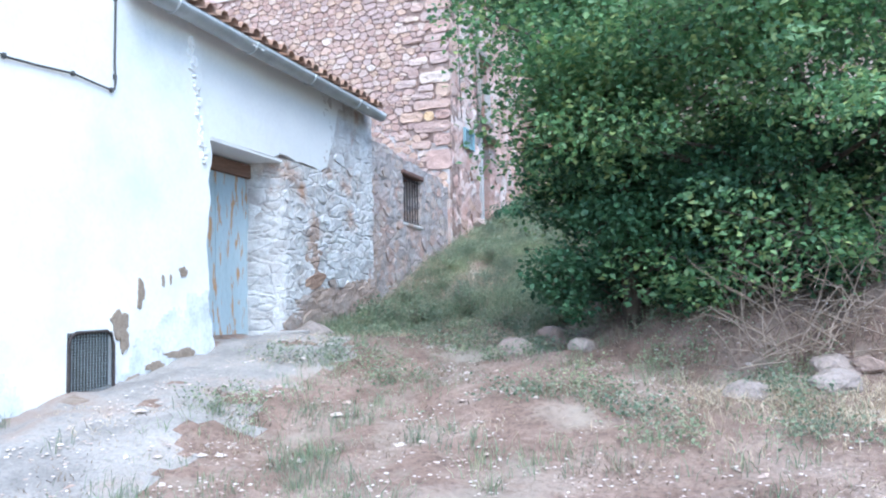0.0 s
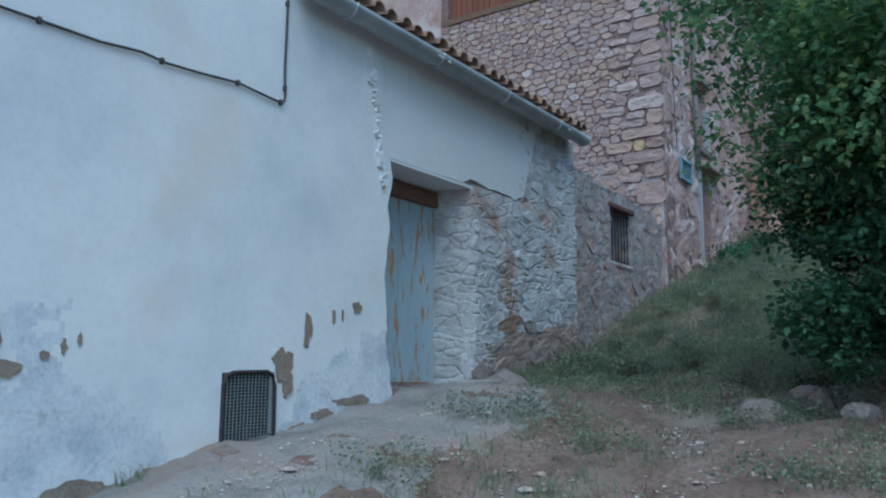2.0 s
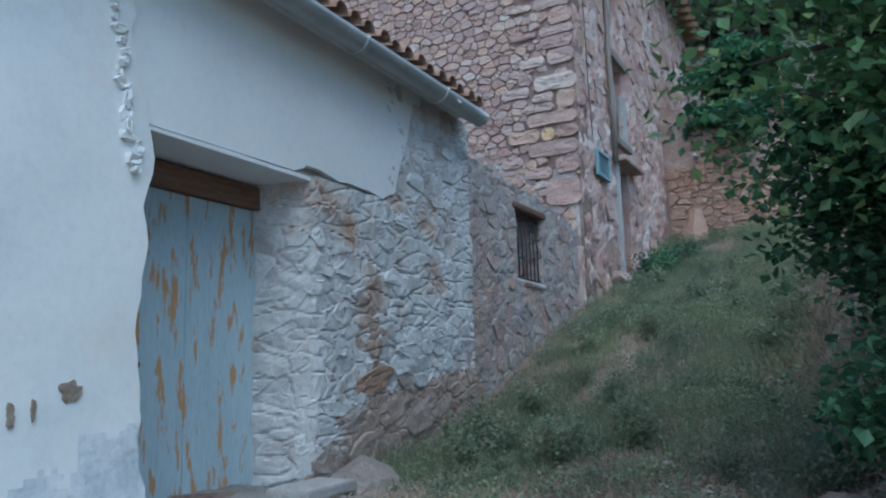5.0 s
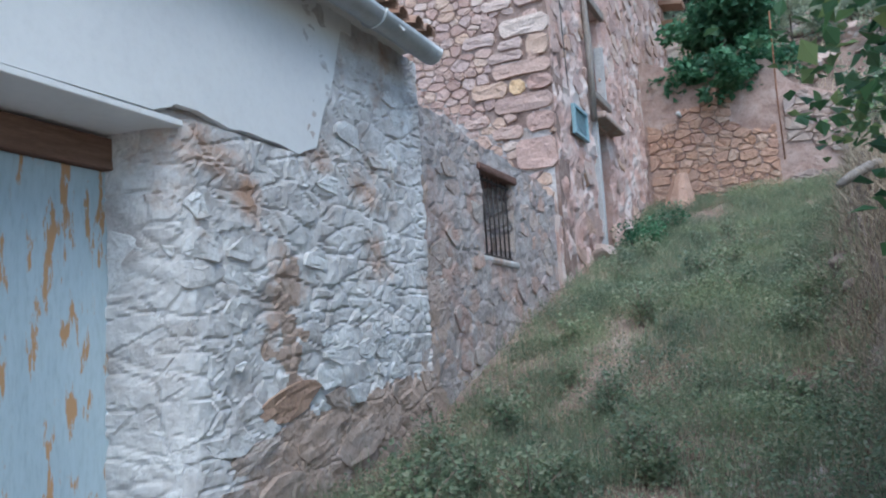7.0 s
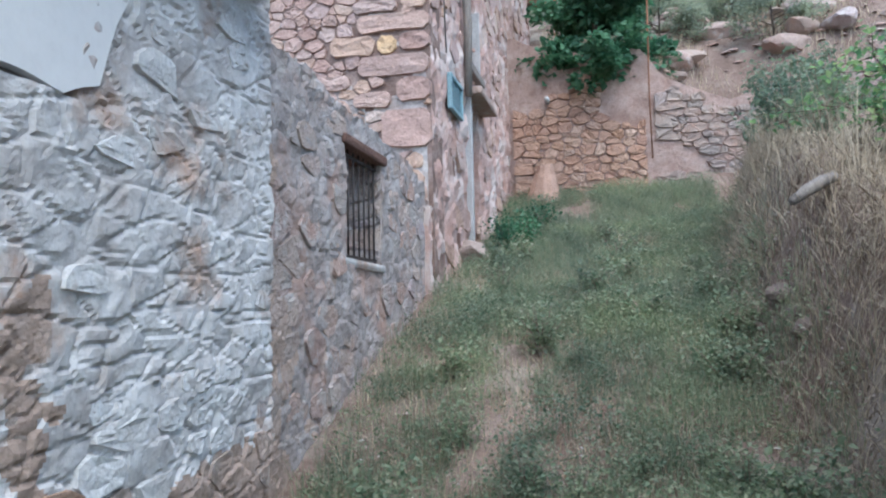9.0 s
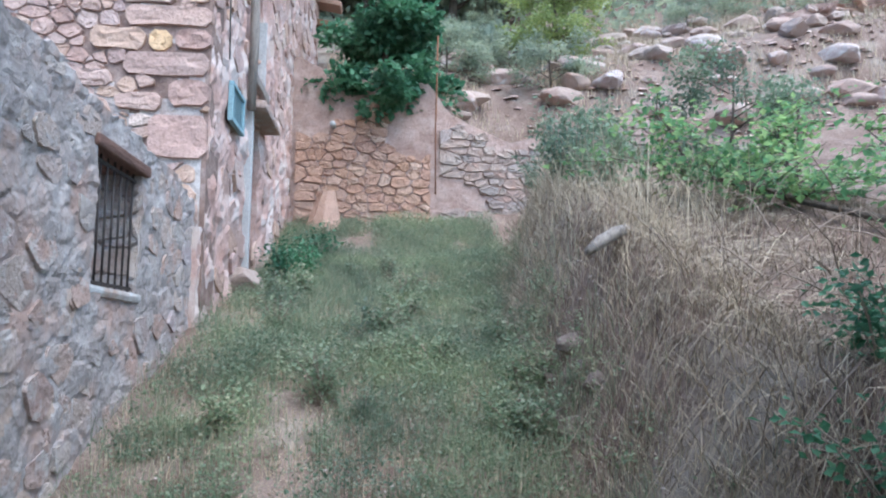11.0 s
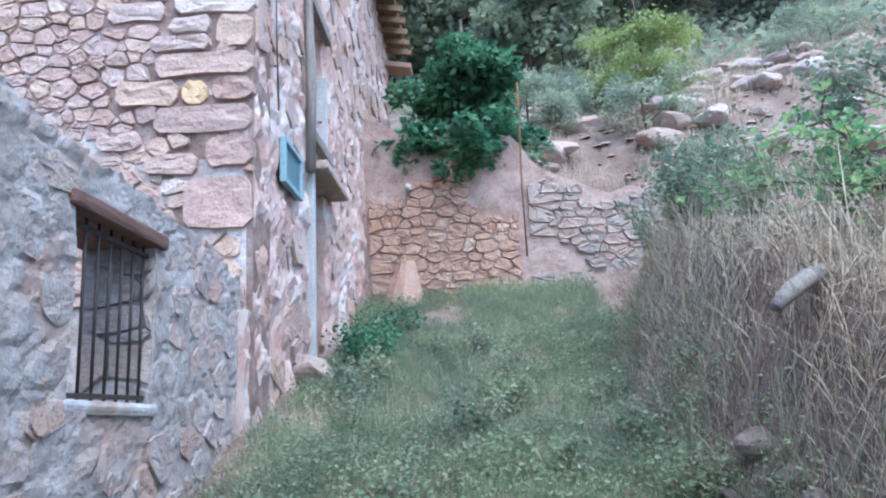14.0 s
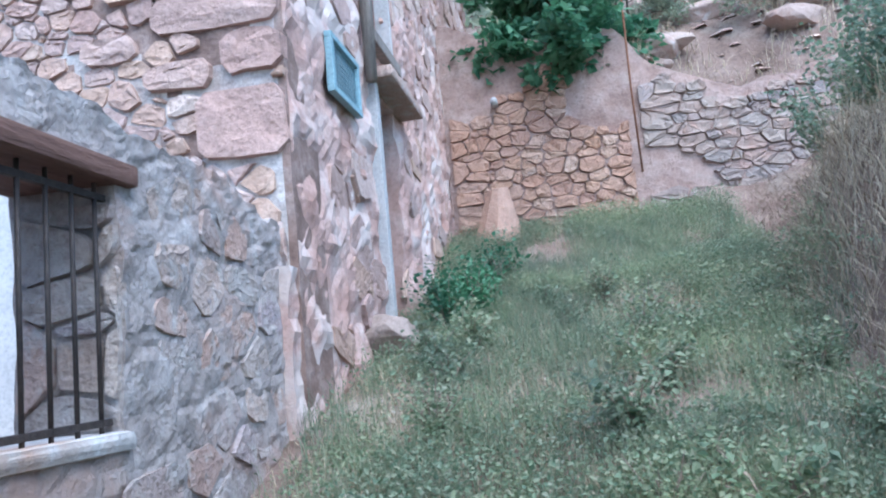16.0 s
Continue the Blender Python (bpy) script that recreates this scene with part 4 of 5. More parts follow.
V, F = wall_vf(lines([-5.07, 1.4], 0.15), lines([4.3, 8.2], 0.15), MY(21.05), 0.5, top=terr_top, rough=0.02, freq=2.0, seed=8)
terr_body = mesh_ob("wall", V, F, M_EARTH, terrace, "reddish earth and mortar core")
pole = tube("rusty_pole", [(-2.52, 20.9, 5.4), (-2.53, 20.9, 6.6), (-2.5, 20.92, 8.3)], 0.014, M_RUST, None)
tagged(pole, "thin rusty iron pole against the terrace wall", "pole")
butt = thing("buttress_stone", (-4.35, 20.5, 4.7), "tapered pale stone buttress at the wall's foot", "buttress")
bm = bmesh.new()
r = bmesh.ops.create_cone(bm, segments=10, radius1=0.34, radius2=0.15, depth=0.78, cap_ends=True, matrix=Matrix.Translation((-4.4, 20.55, 4.95)))
for v in bm.verts:
    v.co += noise.noise_vector(v.co * 3.0) * 0.11
part("body", bm, M_OCHRE, butt)

box("door_jamb", (-5.2, 16.86, 3.3), (-5.005, 16.97, 5.65), M_PALEBLUE, house, "pale blue washed door jamb", bevel=0.012, rough=0.006)
tube("wall_cable", [(-5.02, 15.25, 9.5), (-5.0, 15.3, 7.6), (-5.01, 15.36, 6.5), (-5.0, 15.4, 5.75)], 0.008, M_CABLE, house, "thin cable down the wall")
drain = tube("drain_pipe", [(-4.35, 21.2, 6.62), (-4.33, 20.75, 6.58)], 0.05, M_PALEBLUE)
tagged(drain, "short grey drain pipe sticking out of the terrace wall", "pipe")

# ---- loose stones ----
def rock(name, at, size, mat, label, category="stone", group="", seed=0, sq=(1, 1, 0.7)):
    rnd = random.Random(seed * 13 + 1)
    bm = bmesh.new()
    bmesh.ops.create_icosphere(bm, subdivisions=3, radius=size)
    planes = []
    for _ in range(11):
        d = Vector((rnd.gauss(0, 1), rnd.gauss(0, 1), rnd.gauss(0, 1))).normalized()
        planes.append((d, size * rnd.uniform(0.62, 0.9)))
    for v in bm.verts:
        for d, h in planes:
            over = v.co.dot(d) - h
            if over > 0:
                v.co -= d * over * 0.94
        k = 1 + 0.10 * noise.noise(v.co / size * 2.2 + Vector((0, seed, 0))) + 0.04 * noise.noise(v.co / size * 6)
        v.co = Vector((v.co.x * sq[0] * k, v.co.y * sq[1] * k, v.co.z * sq[2] * k)) * 1.12
    ob = part(name, bm, mat)
    x, y = at[0], at[1]
    z = at[2] if len(at) > 2 else gz(x, y) + size * sq[2] * 0.25
    ob.matrix_world = pose(x, y, z, 0, 0, seed * 47)
    return tagged(ob, label, category, group)


rock("boulder", (-4.95, 16.4, gz(-4.95, 16.4) + 0.14), 0.24, M_ROCK, "pale grey boulder at the foot of the house wall", seed=1)
rock("boulder", (-4.82, 8.55), 0.26, M_ROCK, "grey boulder beside the doorway", seed=2)
slab = box("flat_stone", (-5.05, 7.75, 1.2), (-4.72, 8.3, 1.28), M_CONC, None, bevel=0.02, rough=0.01)
slab.location.z = gz(-4.9, 8.0) - 1.2
tagged(slab, "pale flat stone lying at the doorstep", "stone")
for k, (x, y, s) in enumerate([(-1.9, 7.5, 0.17), (-2.05, 7.9, 0.12), (-1.55, 7.85, 0.11), (0.9, 6.6, 0.19), (1.15, 6.6, 0.13), (0.25, 5.9, 0.16), (0.85, 6.1, 0.17), (-1.75, 8.6, 0.16), (-1.2, 7.4, 0.14), (-3.9, 13.6, 0.08)]):
    rock("field_stone", (x, y), s, M_ROCK, "weathered field stone half sunk in dry grass", group="stones along the bank", seed=k + 5, sq=(1, 1, 1.5 if k == 2 else 0.7))
lz = gz(-1.68, 12.9) + 0.10
log = tube("log", [(-1.97, 12.68, lz - 0.15), (-1.86, 12.76, lz - 0.07), (-1.72, 12.86, lz + 0.01), (-1.62, 12.93, lz + 0.05)], [0.030, 0.045, 0.048, 0.036], M_GREYWOOD, sides=9)
tagged(log, "short pale broken log on the bank", "log")
pipe = tube("pipe", [(-1.62, 10.30, gz(-1.62, 10.30) + 0.05), (-1.30, 10.36, gz(-1.30, 10.36) + 0.06)], 0.03, M_INNER)
tagged(pipe, "short end of white plastic pipe lying on the bank", "pipe")
branch = tube("fallen_branch", [(-2.1, 9.85, gz(-2.1, 9.85) + 0.03), (-1.7, 9.95, gz(-1.7, 9.95) + 0.05), (-1.3, 10.1, gz(-1.3, 10.1) + 0.05), (-0.8, 10.15, gz(-0.8, 10.15) + 0.08)], [0.02, 0.035, 0.04, 0.045], M_BARK)
tagged(branch, "dark fallen branch lying across the bank", "branch")
# exposed masonry low in the bank
bank_wall = thing("bank_wall", (-1.9, 12.6, 2.4), "tumbled dry-stone footing in the bank", "wall")
for k in range(9):
    rnd = random.Random(k)
    y, r = 12.5 + 0.30 * (k % 6) + rnd.uniform(-0.1, 0.1), k // 6
    x = float(toe(y)) + 0.16 + 0.13 * r
    ob = rock("stone", (x, y, gz(x, y) - 0.05), 0.10 * rnd.uniform(0.8, 1.2), M_DARKSTONE, "", seed=k + 40, sq=(0.8, 1.1, 0.65))
    ob.parent = bank_wall
    ob.matrix_parent_inverse = Matrix.Translation(bank_wall.location).inverted()
    for key in ("label", "category"):
        if key in ob:
            del ob[key]

# ---- gravel, straw and weeds ----
R = np.random.RandomState(5)


def scatter(name, n, pick, size, mat, label, category):
    out_v, out_f = [], []
    base = np.array([(-1, -0.7, 0), (1, -0.8, 0), (0.8, 0.7, 0), (-0.7, 0.9, 0), (-0.5, -0.4, 0.8), (0.6, -0.3, 0.7), (0.1, 0.5, 0.9)])
    faces = [(0, 1, 5, 4), (1, 2, 6, 5), (2, 3, 6), (3, 0, 4, 6), (4, 5, 6)]
    o = 0
    for _ in range(n):
        x, y = pick()
        s = size * R.uniform(0.4, 1.6) ** 1.5
        a = R.uniform(0, 6.28)
        c, d = math.cos(a), math.sin(a)
        z = gz(x, y)
        for b in base:
            bx, by, bz = b * s * R.uniform(0.8, 1.2)
            out_v.append((x + c * bx - d * by, y + d * bx + c * by, z - 0.2 * s + bz * 0.5))
        out_f += [tuple(o + k for k in f) for f in faces]
        o += 7
    return tagged(mesh_ob(name, out_v, out_f, mat), label, category, kind="stuff")


scatter("gravel", 14000, lambda: (R.uniform(-4.6, 2.5), R.uniform(0.8, 9.0)), 0.008, M_GRAVEL, "scattered pale gravel on red earth", "gravel")
scatter("small_stones", 220, lambda: (R.uniform(-4.6, 2.0), R.uniform(2.0, 10.0)), 0.026, M_GRAVEL, "loose small stones on the track", "stones")


scatter("slope_rubble", 1700, lambda: (R.uniform(-2.4, 8.0), 21.3 + 7.5 * R.uniform(0, 1) ** 1.3), 0.055, M_RED_FAR, "broken rubble strewn over the upper slope", "rubble")
scatter("lane_gravel", 2500, lambda: (R.uniform(-5.0, -1.8), R.uniform(8.5, 16.0)), 0.012, M_GRAVEL, "small pale stones among the weeds", "gravel")
scatter("bank_rubble", 420, lambda: (R.uniform(-2.9, -1.5), R.uniform(7.6, 10.2)), 0.026, M_GRAVEL, "small stones on the bank's foot", "stones")


def blades(name, X, Y, H, W, mat, label, category, lean=0.35, segs=2, Z=None):
    """Tapered, bent blades: one object."""
    n = len(X)
    Z = height(X, Y) - 0.02 if Z is None else Z
    a = R.uniform(0, 2 * np.pi, n)
    b = R.uniform(0, 2 * np.pi, n)
    le = np.abs(R.normal(0, lean, n)) * H
    dx, dy = np.cos(a), np.sin(a)
    wx, wy = np.cos(b) * W / 2, np.sin(b) * W / 2
    rows = []
    for s in range(segs):
        t = s / segs
        k = 1 - 0.45 * t
        px, py, pz = X + dx * le * t * t, Y + dy * le * t * t, Z + H * t * (1 - 0.15 * t)
        rows += [np.stack([px - wx * k, py - wy * k, pz], 1), np.stack([px + wx * k, py + wy * k, pz], 1)]
    rows.append(np.stack([X + dx * le, Y + dy * le, Z + H * 0.85], 1))
    m = 2 * segs + 1
    V = np.stack(rows, 1).reshape(-1, 3)
    o = np.arange(n) * m
    F = []
    for s in range(segs - 1):
        F += np.stack([o + 2 * s, o + 2 * s + 1, o + 2 * s + 3, o + 2 * s + 2], 1).tolist()
    F += np.stack([o + 2 * segs - 2, o + 2 * segs - 1, o + 2 * segs], 1).tolist()
    return tagged(mesh_ob(name, V, F, mat), label, category, kind="stuff")


def leaf_cloud(P, size, spread=0.5, up=0.5, fold=0.25):
    """Folded pointed leaves at the points P: vertices and faces."""
    n = len(P)
    d = R.normal(0, 1, (n, 3))
    d[:, 2] = d[:, 2] * 0.6 - 0.15
    d /= np.linalg.norm(d, axis=1)[:, None]
    u = R.normal(0, 0.6, (n, 3)) + np.array([0, 0, up * 2])
    s = np.cross(d, u)
    s /= np.linalg.norm(s, axis=1)[:, None] + 1e-9
    u = np.cross(s, d)
    L = (size * R.uniform(0.6, 1.35, n))[:, None]
    w = L * 0.36
    V = np.stack([P, P + d * L * 0.5 + s * w + u * L * fold * 0.5, P + d * L, P + d * L * 0.5 - s * w + u * L * fold * 0.5], 1).reshape(-1, 3)
    o = np.arange(n) * 4
    return V, np.concatenate([np.stack([o, o + 1, o + 2], 1), np.stack([o, o + 2, o + 3], 1)])


def density(x, y, s=1.0, k=0.0):
    return np.array([noise.noise((a * s, b * s, k)) for a, b in zip(x, y)])


# green weeds in the lane
n = 9500
X = R.uniform(-5.0, -1.6, n)
Y = 8.4 + 12.4 * R.uniform(0, 1, n) ** 0.9
ok = (X < toe(Y) + 0.35) & (density(X, Y, 0.9) + 0.25 * smooth((Y - 9) / 3) + 0.4 * smooth((Y - 17.5) / 1.5) - 0.5 * smooth((10.2 - Y) / 2.0) * smooth((X + 4.0) / 0.8) + 0.75 * density(X, Y, 2.6, 7.0) - 0.22 * smooth((-4.2 - X) / 0.5) * smooth((Y - 11.5) / 1.5) + R.uniform(-0.5, 0.5, n) > 0.13)
X, Y = X[ok], Y[ok]
tall = 0.07 + 0.28 * np.clip(density(X, Y, 0.7, 4.0) + 0.35, 0, 1)
PX, PY, PZ = [], [], []
m = 24
for x, y, h in zip(X, Y, tall):
    t = R.uniform(0.1, 1, m)
    PX.append(x + R.normal(0, 0.055, m) * (0.5 + t))
    PY.append(y + R.normal(0, 0.055, m) * (0.5 + t))
    PZ.append(gz(x, y) + t * h)
P = np.stack([np.concatenate(PX), np.concatenate(PY), np.concatenate(PZ)], 1)
V, F = leaf_cloud(P, 0.026)
tagged(mesh_ob("weeds", V, F, M_GREEN), "low green weeds covering the lane", "weeds", kind="stuff")
blades("green_grass", np.repeat(X, 9) + R.normal(0, 0.08, len(X) * 9), np.repeat(Y, 9) + R.normal(0, 0.08, len(X) * 9), R.uniform(0.08, 0.40, len(X) * 9), 0.004, M_GREEN, "thin green grass stems", "grass")
k = 4
blades("lane_straw", np.repeat(X, k) + R.normal(0, 0.12, len(X) * k), np.repeat(Y, k) + R.normal(0, 0.12, len(X) * k), R.uniform(0.06, 0.26, len(X) * k), 0.005, M_STRAW, "dry stems among the green weeds", "dry grass", lean=0.6)
n = 34000
QX, QY = R.uniform(-5.05, -1.5, n), R.uniform(8.0, 18.0, n)
blades("lane_litter", QX, QY, R.uniform(0.03, 0.14, n), 0.006, M_STRAW, "dry litter on the lane", "straw", lean=1.5)
# weeds at the foot of the outbuilding and tufts on the track
n = 1500
X = np.concatenate([R.uniform(-5.0, -3.4, n), R.normal(-2.6, 0.45, 350), R.normal(-4.9, 0.08, 120)])
Y = np.concatenate([R.uniform(8.5, 11.0, n), R.normal(4.2, 0.6, 350), R.uniform(3.6, 4.6, 120)])
X, Y = np.concatenate([X, R.uniform(-3.8, 1.0, 1500)]), np.concatenate([Y, R.uniform(2.2, 8.5, 1500)])
ok = (density(X, Y, 1.4, 2.0) > 0.08) & (X > LW.x + (Y - LW.y) * -0.36 + 0.05)
X, Y = X[ok], Y[ok]
k = 7
blades("grass_tufts", np.repeat(X, k) + R.normal(0, 0.04, len(X) * k), np.repeat(Y, k) + R.normal(0, 0.04, len(X) * k), R.uniform(0.04, 0.20, len(X) * k), 0.006, M_GREEN, "short grass tufts on the track", "grass", lean=0.6)
n = 3200
X, Y = R.normal(0.6, 0.55, n), R.normal(5.7, 0.4, n)
blades("straw_heap", X, Y, R.uniform(0.05, 0.16, n), 0.006, M_STRAW, "flattened heap of pale dry straw", "straw", lean=1.7)
n = 2600
X, Y = np.concatenate([R.normal(-2.9, 0.35, n // 2), R.normal(-3.3, 0.5, n // 2)]), np.concatenate([R.normal(4.0, 0.7, n // 2), R.normal(6.6, 0.5, n // 2)])
ok = density(X, Y, 2.2, 5.0) > 0.0
blades("track_grass", X[ok], Y[ok], R.uniform(0.03, 0.13, ok.sum()), 0.005, M_GREEN, "sparse green grass on the stony track", "grass", lean=0.8)


def hanging(name, n, pick, mat, label):
    """Limp stems that hang down the face of the bank."""
    x, y = pick(n)
    rows = []
    reach = R.normal(0.22, 0.22, n)
    side = R.normal(0, 0.28, n)
    lift = R.uniform(0.02, 0.16, n)
    for t in (0.0, 0.3, 0.6, 1.0):
        px, py = x - reach * t, y + side * t
        pz = height(px, py) + lift * math.sin(math.pi * min(1.0, t * 1.1)) + 0.01
        w = 0.004 * (1 - 0.8 * t)
        rows += [np.stack([px, py - w, pz], 1), np.stack([px, py + w, pz + w], 1)]
    V = np.stack(rows, 1).reshape(-1, 3)
    o = np.arange(n) * 8
    F = np.concatenate([np.stack([o + k, o + k + 1, o + k + 3, o + k + 2], 1) for k in (0, 2, 4)])
    return tagged(mesh_ob(name, V, F, mat), label, "dry grass", kind="stuff")


def bank_face(n):
    y = R.uniform(9.0, 17.0, n)
    return toe(y) + R.uniform(0.5, 1.9, n), y


hanging("hanging_straw", 2600, bank_face, M_STRAW, "matted dry stems hanging down the bank")
n = 22
Y = R.uniform(11.5, 15.5, n)
X = toe(Y) + R.uniform(0.7, 1.5, n)
blades("bent_stalks", X, Y, R.uniform(0.6, 1.1, n), 0.007, M_STRAW, "long pale bent stalks on the bank", "stalks", lean=0.45, segs=4)
# dry grass
n = 36000
Y = 6.0 + 15.0 * R.uniform(0, 1, n)
X = toe(Y) + R.uniform(-0.15, 2.6, n)
ok = (Y > 8.5) | (density(X, Y, 1.0, 1.0) > -0.1)
X, Y = X[ok], Y[ok]
blades("dead_grass", X, Y, R.uniform(0.04, 0.17, len(X)), 0.006, M_DEAD, "matted brown dead grass on the bank", "dry grass", lean=1.3, segs=3)
n = 17000
Y = 9.5 + 9.0 * R.uniform(0, 1, n)
X = toe(Y) + R.uniform(0.15, 1.0, n) ** 1.2
ok = density(X, Y, 1.6, 2.5) + R.uniform(-0.4, 0.4, n) > -0.05
X, Y = X[ok], Y[ok]
blades("dry_grass", X, Y, R.uniform(0.08, 0.30, len(X)), 0.005, M_STRAW, "long dry straw-coloured grass on the bank's edge", "dry grass", lean=0.9, segs=3)
# weeds and brown litter on the trodden ground
n = 30000
X, Y = R.uniform(-4.0, 2.5, n), R.uniform(2.5, 9.5, n)
ok = density(X, Y, 1.1, 9.0) + 0.3 * smooth((Y - 5) / 3) + R.uniform(-0.3, 0.3, n) > 0.1
X, Y = X[ok], Y[ok]
blades("brown_litter", X, Y, R.uniform(0.02, 0.09, len(X)), 0.007, M_DEAD, "brown litter trodden into the ground", "litter", lean=1.7)
n = 2600
X, Y = R.uniform(-4.3, 1.6, n), R.uniform(4.8, 9.4, n)
ok = density(X, Y, 1.3, 11.0) + 0.18 * smooth((Y - 6.5) / 2) + R.uniform(-0.2, 0.2, n) > 0.17
X, Y = X[ok], Y[ok]
k = 16
P = np.stack([np.repeat(X, k) + R.normal(0, 0.06, len(X) * k), np.repeat(Y, k) + R.normal(0, 0.06, len(X) * k), np.repeat(height(X, Y), k) + R.uniform(0.01, 0.15, len(X) * k)], 1)
V, F = leaf_cloud(P, 0.028)
tagged(mesh_ob("track_weeds", V, F, M_GREEN), "scattered small green weeds on the track", "weeds", kind="stuff")
n = 24000
X, Y = R.uniform(-4.8, 2.5, n), R.uniform(1.0, 9.5, n)
ok = density(X, Y, 0.8, 6.0) + 0.25 * smooth((X + 2) / 3) > 0.0
X, Y = X[ok], Y[ok]
blades("straw_litter", X, Y, R.uniform(0.02, 0.08, len(X)), 0.005, M_STRAW, "short dry straw litter on the ground", "straw", lean=1.6)
n = 22000
X, Y = R.uniform(-4.8, 8.0, n), R.uniform(21.4, 29.0, n)
ok = density(X, Y, 0.7, 3.0) > -0.05
blades("slope_grass", X[ok], Y[ok], R.uniform(0.1, 0.5, ok.sum()), 0.012, M_STRAW, "dry grass on the upper slope", "dry grass", lean=0.6)
# tall pale stems on the bank's crest
n = 800
Y = R.uniform(12.5, 17.5, n)
X = toe(Y) + R.uniform(0.3, 1.4, n)
blades("tall_dry_stems", X, Y, R.uniform(0.3, 0.85, n), 0.005, M_STRAW, "tall pale dry grass stems", "dry grass", lean=0.6, segs=3)
n = 90
Y = R.uniform(8.0, 13.5, n)
X = toe(Y) + R.uniform(0.1, 1.6, n)
blades("dead_stalks", X, Y, R.uniform(0.4, 1.0, n), 0.006, M_TWIG, "dead bramble stalks on the bank", "stalks", lean=1.1, segs=3)


def brushwood(name, n, pick, label, size=0.7):
    V, F = [], []
    for _ in range(n):
        x, y = pick()
        z = gz(x, y) + R.uniform(0.0, 0.35)
        d = Vector((R.normal(0, 1), R.normal(0, 0.7), R.normal(0.35, 0.4))).normalized() * size * R.uniform(0.4, 1.3)
        o = Vector((x, y, z))
        k = Vector((R.normal(0, 0.08), R.normal(0, 0.08), R.uniform(0, 0.15)))
        tube_vf([o, o + d * 0.35 + k, o + d * 0.7 + k * 1.3, o + d + k * 0.5], [0.006, 0.005, 0.003, 0.002], 4, V, F)
    tagged(mesh_ob(name, V, F, M_TWIG), label, "brushwood", kind="stuff")


brushwood("brushwood", 330, lambda: (R.uniform(0.2, 3.2), R.uniform(6.4, 7.6)), "tangle of dead grey branches under the trees")
brushwood("dead_brambles", 90, lambda: (float(R.uniform(-1.6, 0.4)), float(R.uniform(8.6, 12.0))), "dead bramble stems on the bank", 0.55)


# ---- trees and shrubs ----
def tree(name, at, hgt, radius, leaf, mat, count, label, category="tree", seed=0, trunk=0.1, low=0.15, squash=1.0, limbs=9, shift=(0, 0), keep=None):
    rnd = random.Random(seed)
    x, y = at[0], at[1]
    z = at[2] if len(at) > 2 else gz(x, y) - 0.05
    t = thing(name, (x, y, z), label, category)
    V, F = [], []
    top = Vector((x + shift[0], y + shift[1], z + hgt * 0.8))
    path = []
    for k in range(6):
        s = k / 5
        path.append(Vector((x, y, z)).lerp(top, s) + Vector((0.12 * math.sin(3 * s + seed), 0.12 * math.sin(2.2 * s + seed * 2), 0)) * radius * 0.5 * s)
    tube_vf(path, [trunk * (1 - 0.75 * k / 5) for k in range(6)], 8, V, F)
    clumps = []
    for k in range(limbs):
        s = low + (0.95 - low) * ((k * 7 % limbs) + rnd.uniform(0.2, 0.8)) / limbs
        o = Vector((x, y, z)).lerp(top, s)
        a = 2 * math.pi * (k * 0.381 + rnd.uniform(-0.08, 0.08))
        reach = radius * rnd.uniform(0.7, 1.05) * math.sqrt(max(0.1, 1 - (1.5 * (s - 0.45)) ** 2))
        e = o + Vector((math.cos(a) * reach, math.sin(a) * reach, hgt * rnd.uniform(0.02, 0.16)))
        if keep and not keep(np.array([e]))[0]:
            e = o.lerp(e, 0.55)
            if not keep(np.array([e]))[0]:
                continue
        mid = o.lerp(e, 0.5) + Vector((0, 0, 0.12 * reach))
        tube_vf([o, mid, e], [trunk * 0.42 * (1 - 0.5 * s), trunk * 0.25, trunk * 0.08], 6, V, F)
        for _ in range(7):
            q = o.lerp(e, rnd.uniform(0.35, 1.08)) + Vector((rnd.gauss(0, 1), rnd.gauss(0, 1), rnd.gauss(0, 0.7))) * radius * 0.17
            if keep and not keep(np.array([q]))[0]:
                continue
            clumps.append((q, radius * rnd.uniform(0.12, 0.26)))
            tube_vf([o.lerp(e, 0.5), q], [trunk * 0.12, trunk * 0.04], 4, V, F)
    mesh_ob("trunk", V, F, M_BARK, t, smooth=True)
    per = max(8, count // len(clumps))
    pts = []
    for q, r_ in clumps:
        p = R.normal(0, 1, (per, 3))
        p /= np.linalg.norm(p, axis=1)[:, None]
        p *= (R.uniform(0.15, 1, per) ** 0.5 * r_ * 1.25)[:, None]
        p[:, 2] *= 0.65 * squash
        pts.append(p + np.array(q))
    pts = np.concatenate(pts)
    if keep:
        pts = pts[keep(pts)]
    V2, F2 = leaf_cloud(pts, leaf)
    mesh_ob("crown", V2, F2, mat, t)
    return t


def clear_of_path(P):
    """Keeps the leaves out of the open way beside the wall."""
    edge = np.interp(P[:, 2], [1.5, 2.2, 2.8, 3.4, 4.0, 4.6, 5.2, 6.0], [-1.55, -1.65, -1.9, -2.35, -2.45, -2.6, -2.95, -3.2]) + 0.22 * np.sin(P[:, 2] * 7.0 + P[:, 1] * 3.0)
    front_ = np.interp(P[:, 2], [1.5, 2.6, 3.4, 4.5], [7.2, 7.0, 6.7, 6.0])
    open_lane = (P[:, 1] > 8.9) & (P[:, 2] < 4.8) & (P[:, 0] < 0.6)
    return ~open_lane & (P[:, 0] > edge) & (P[:, 1] > front_ - 0.25 * np.clip(P[:, 0] + 1.0, 0, 3))


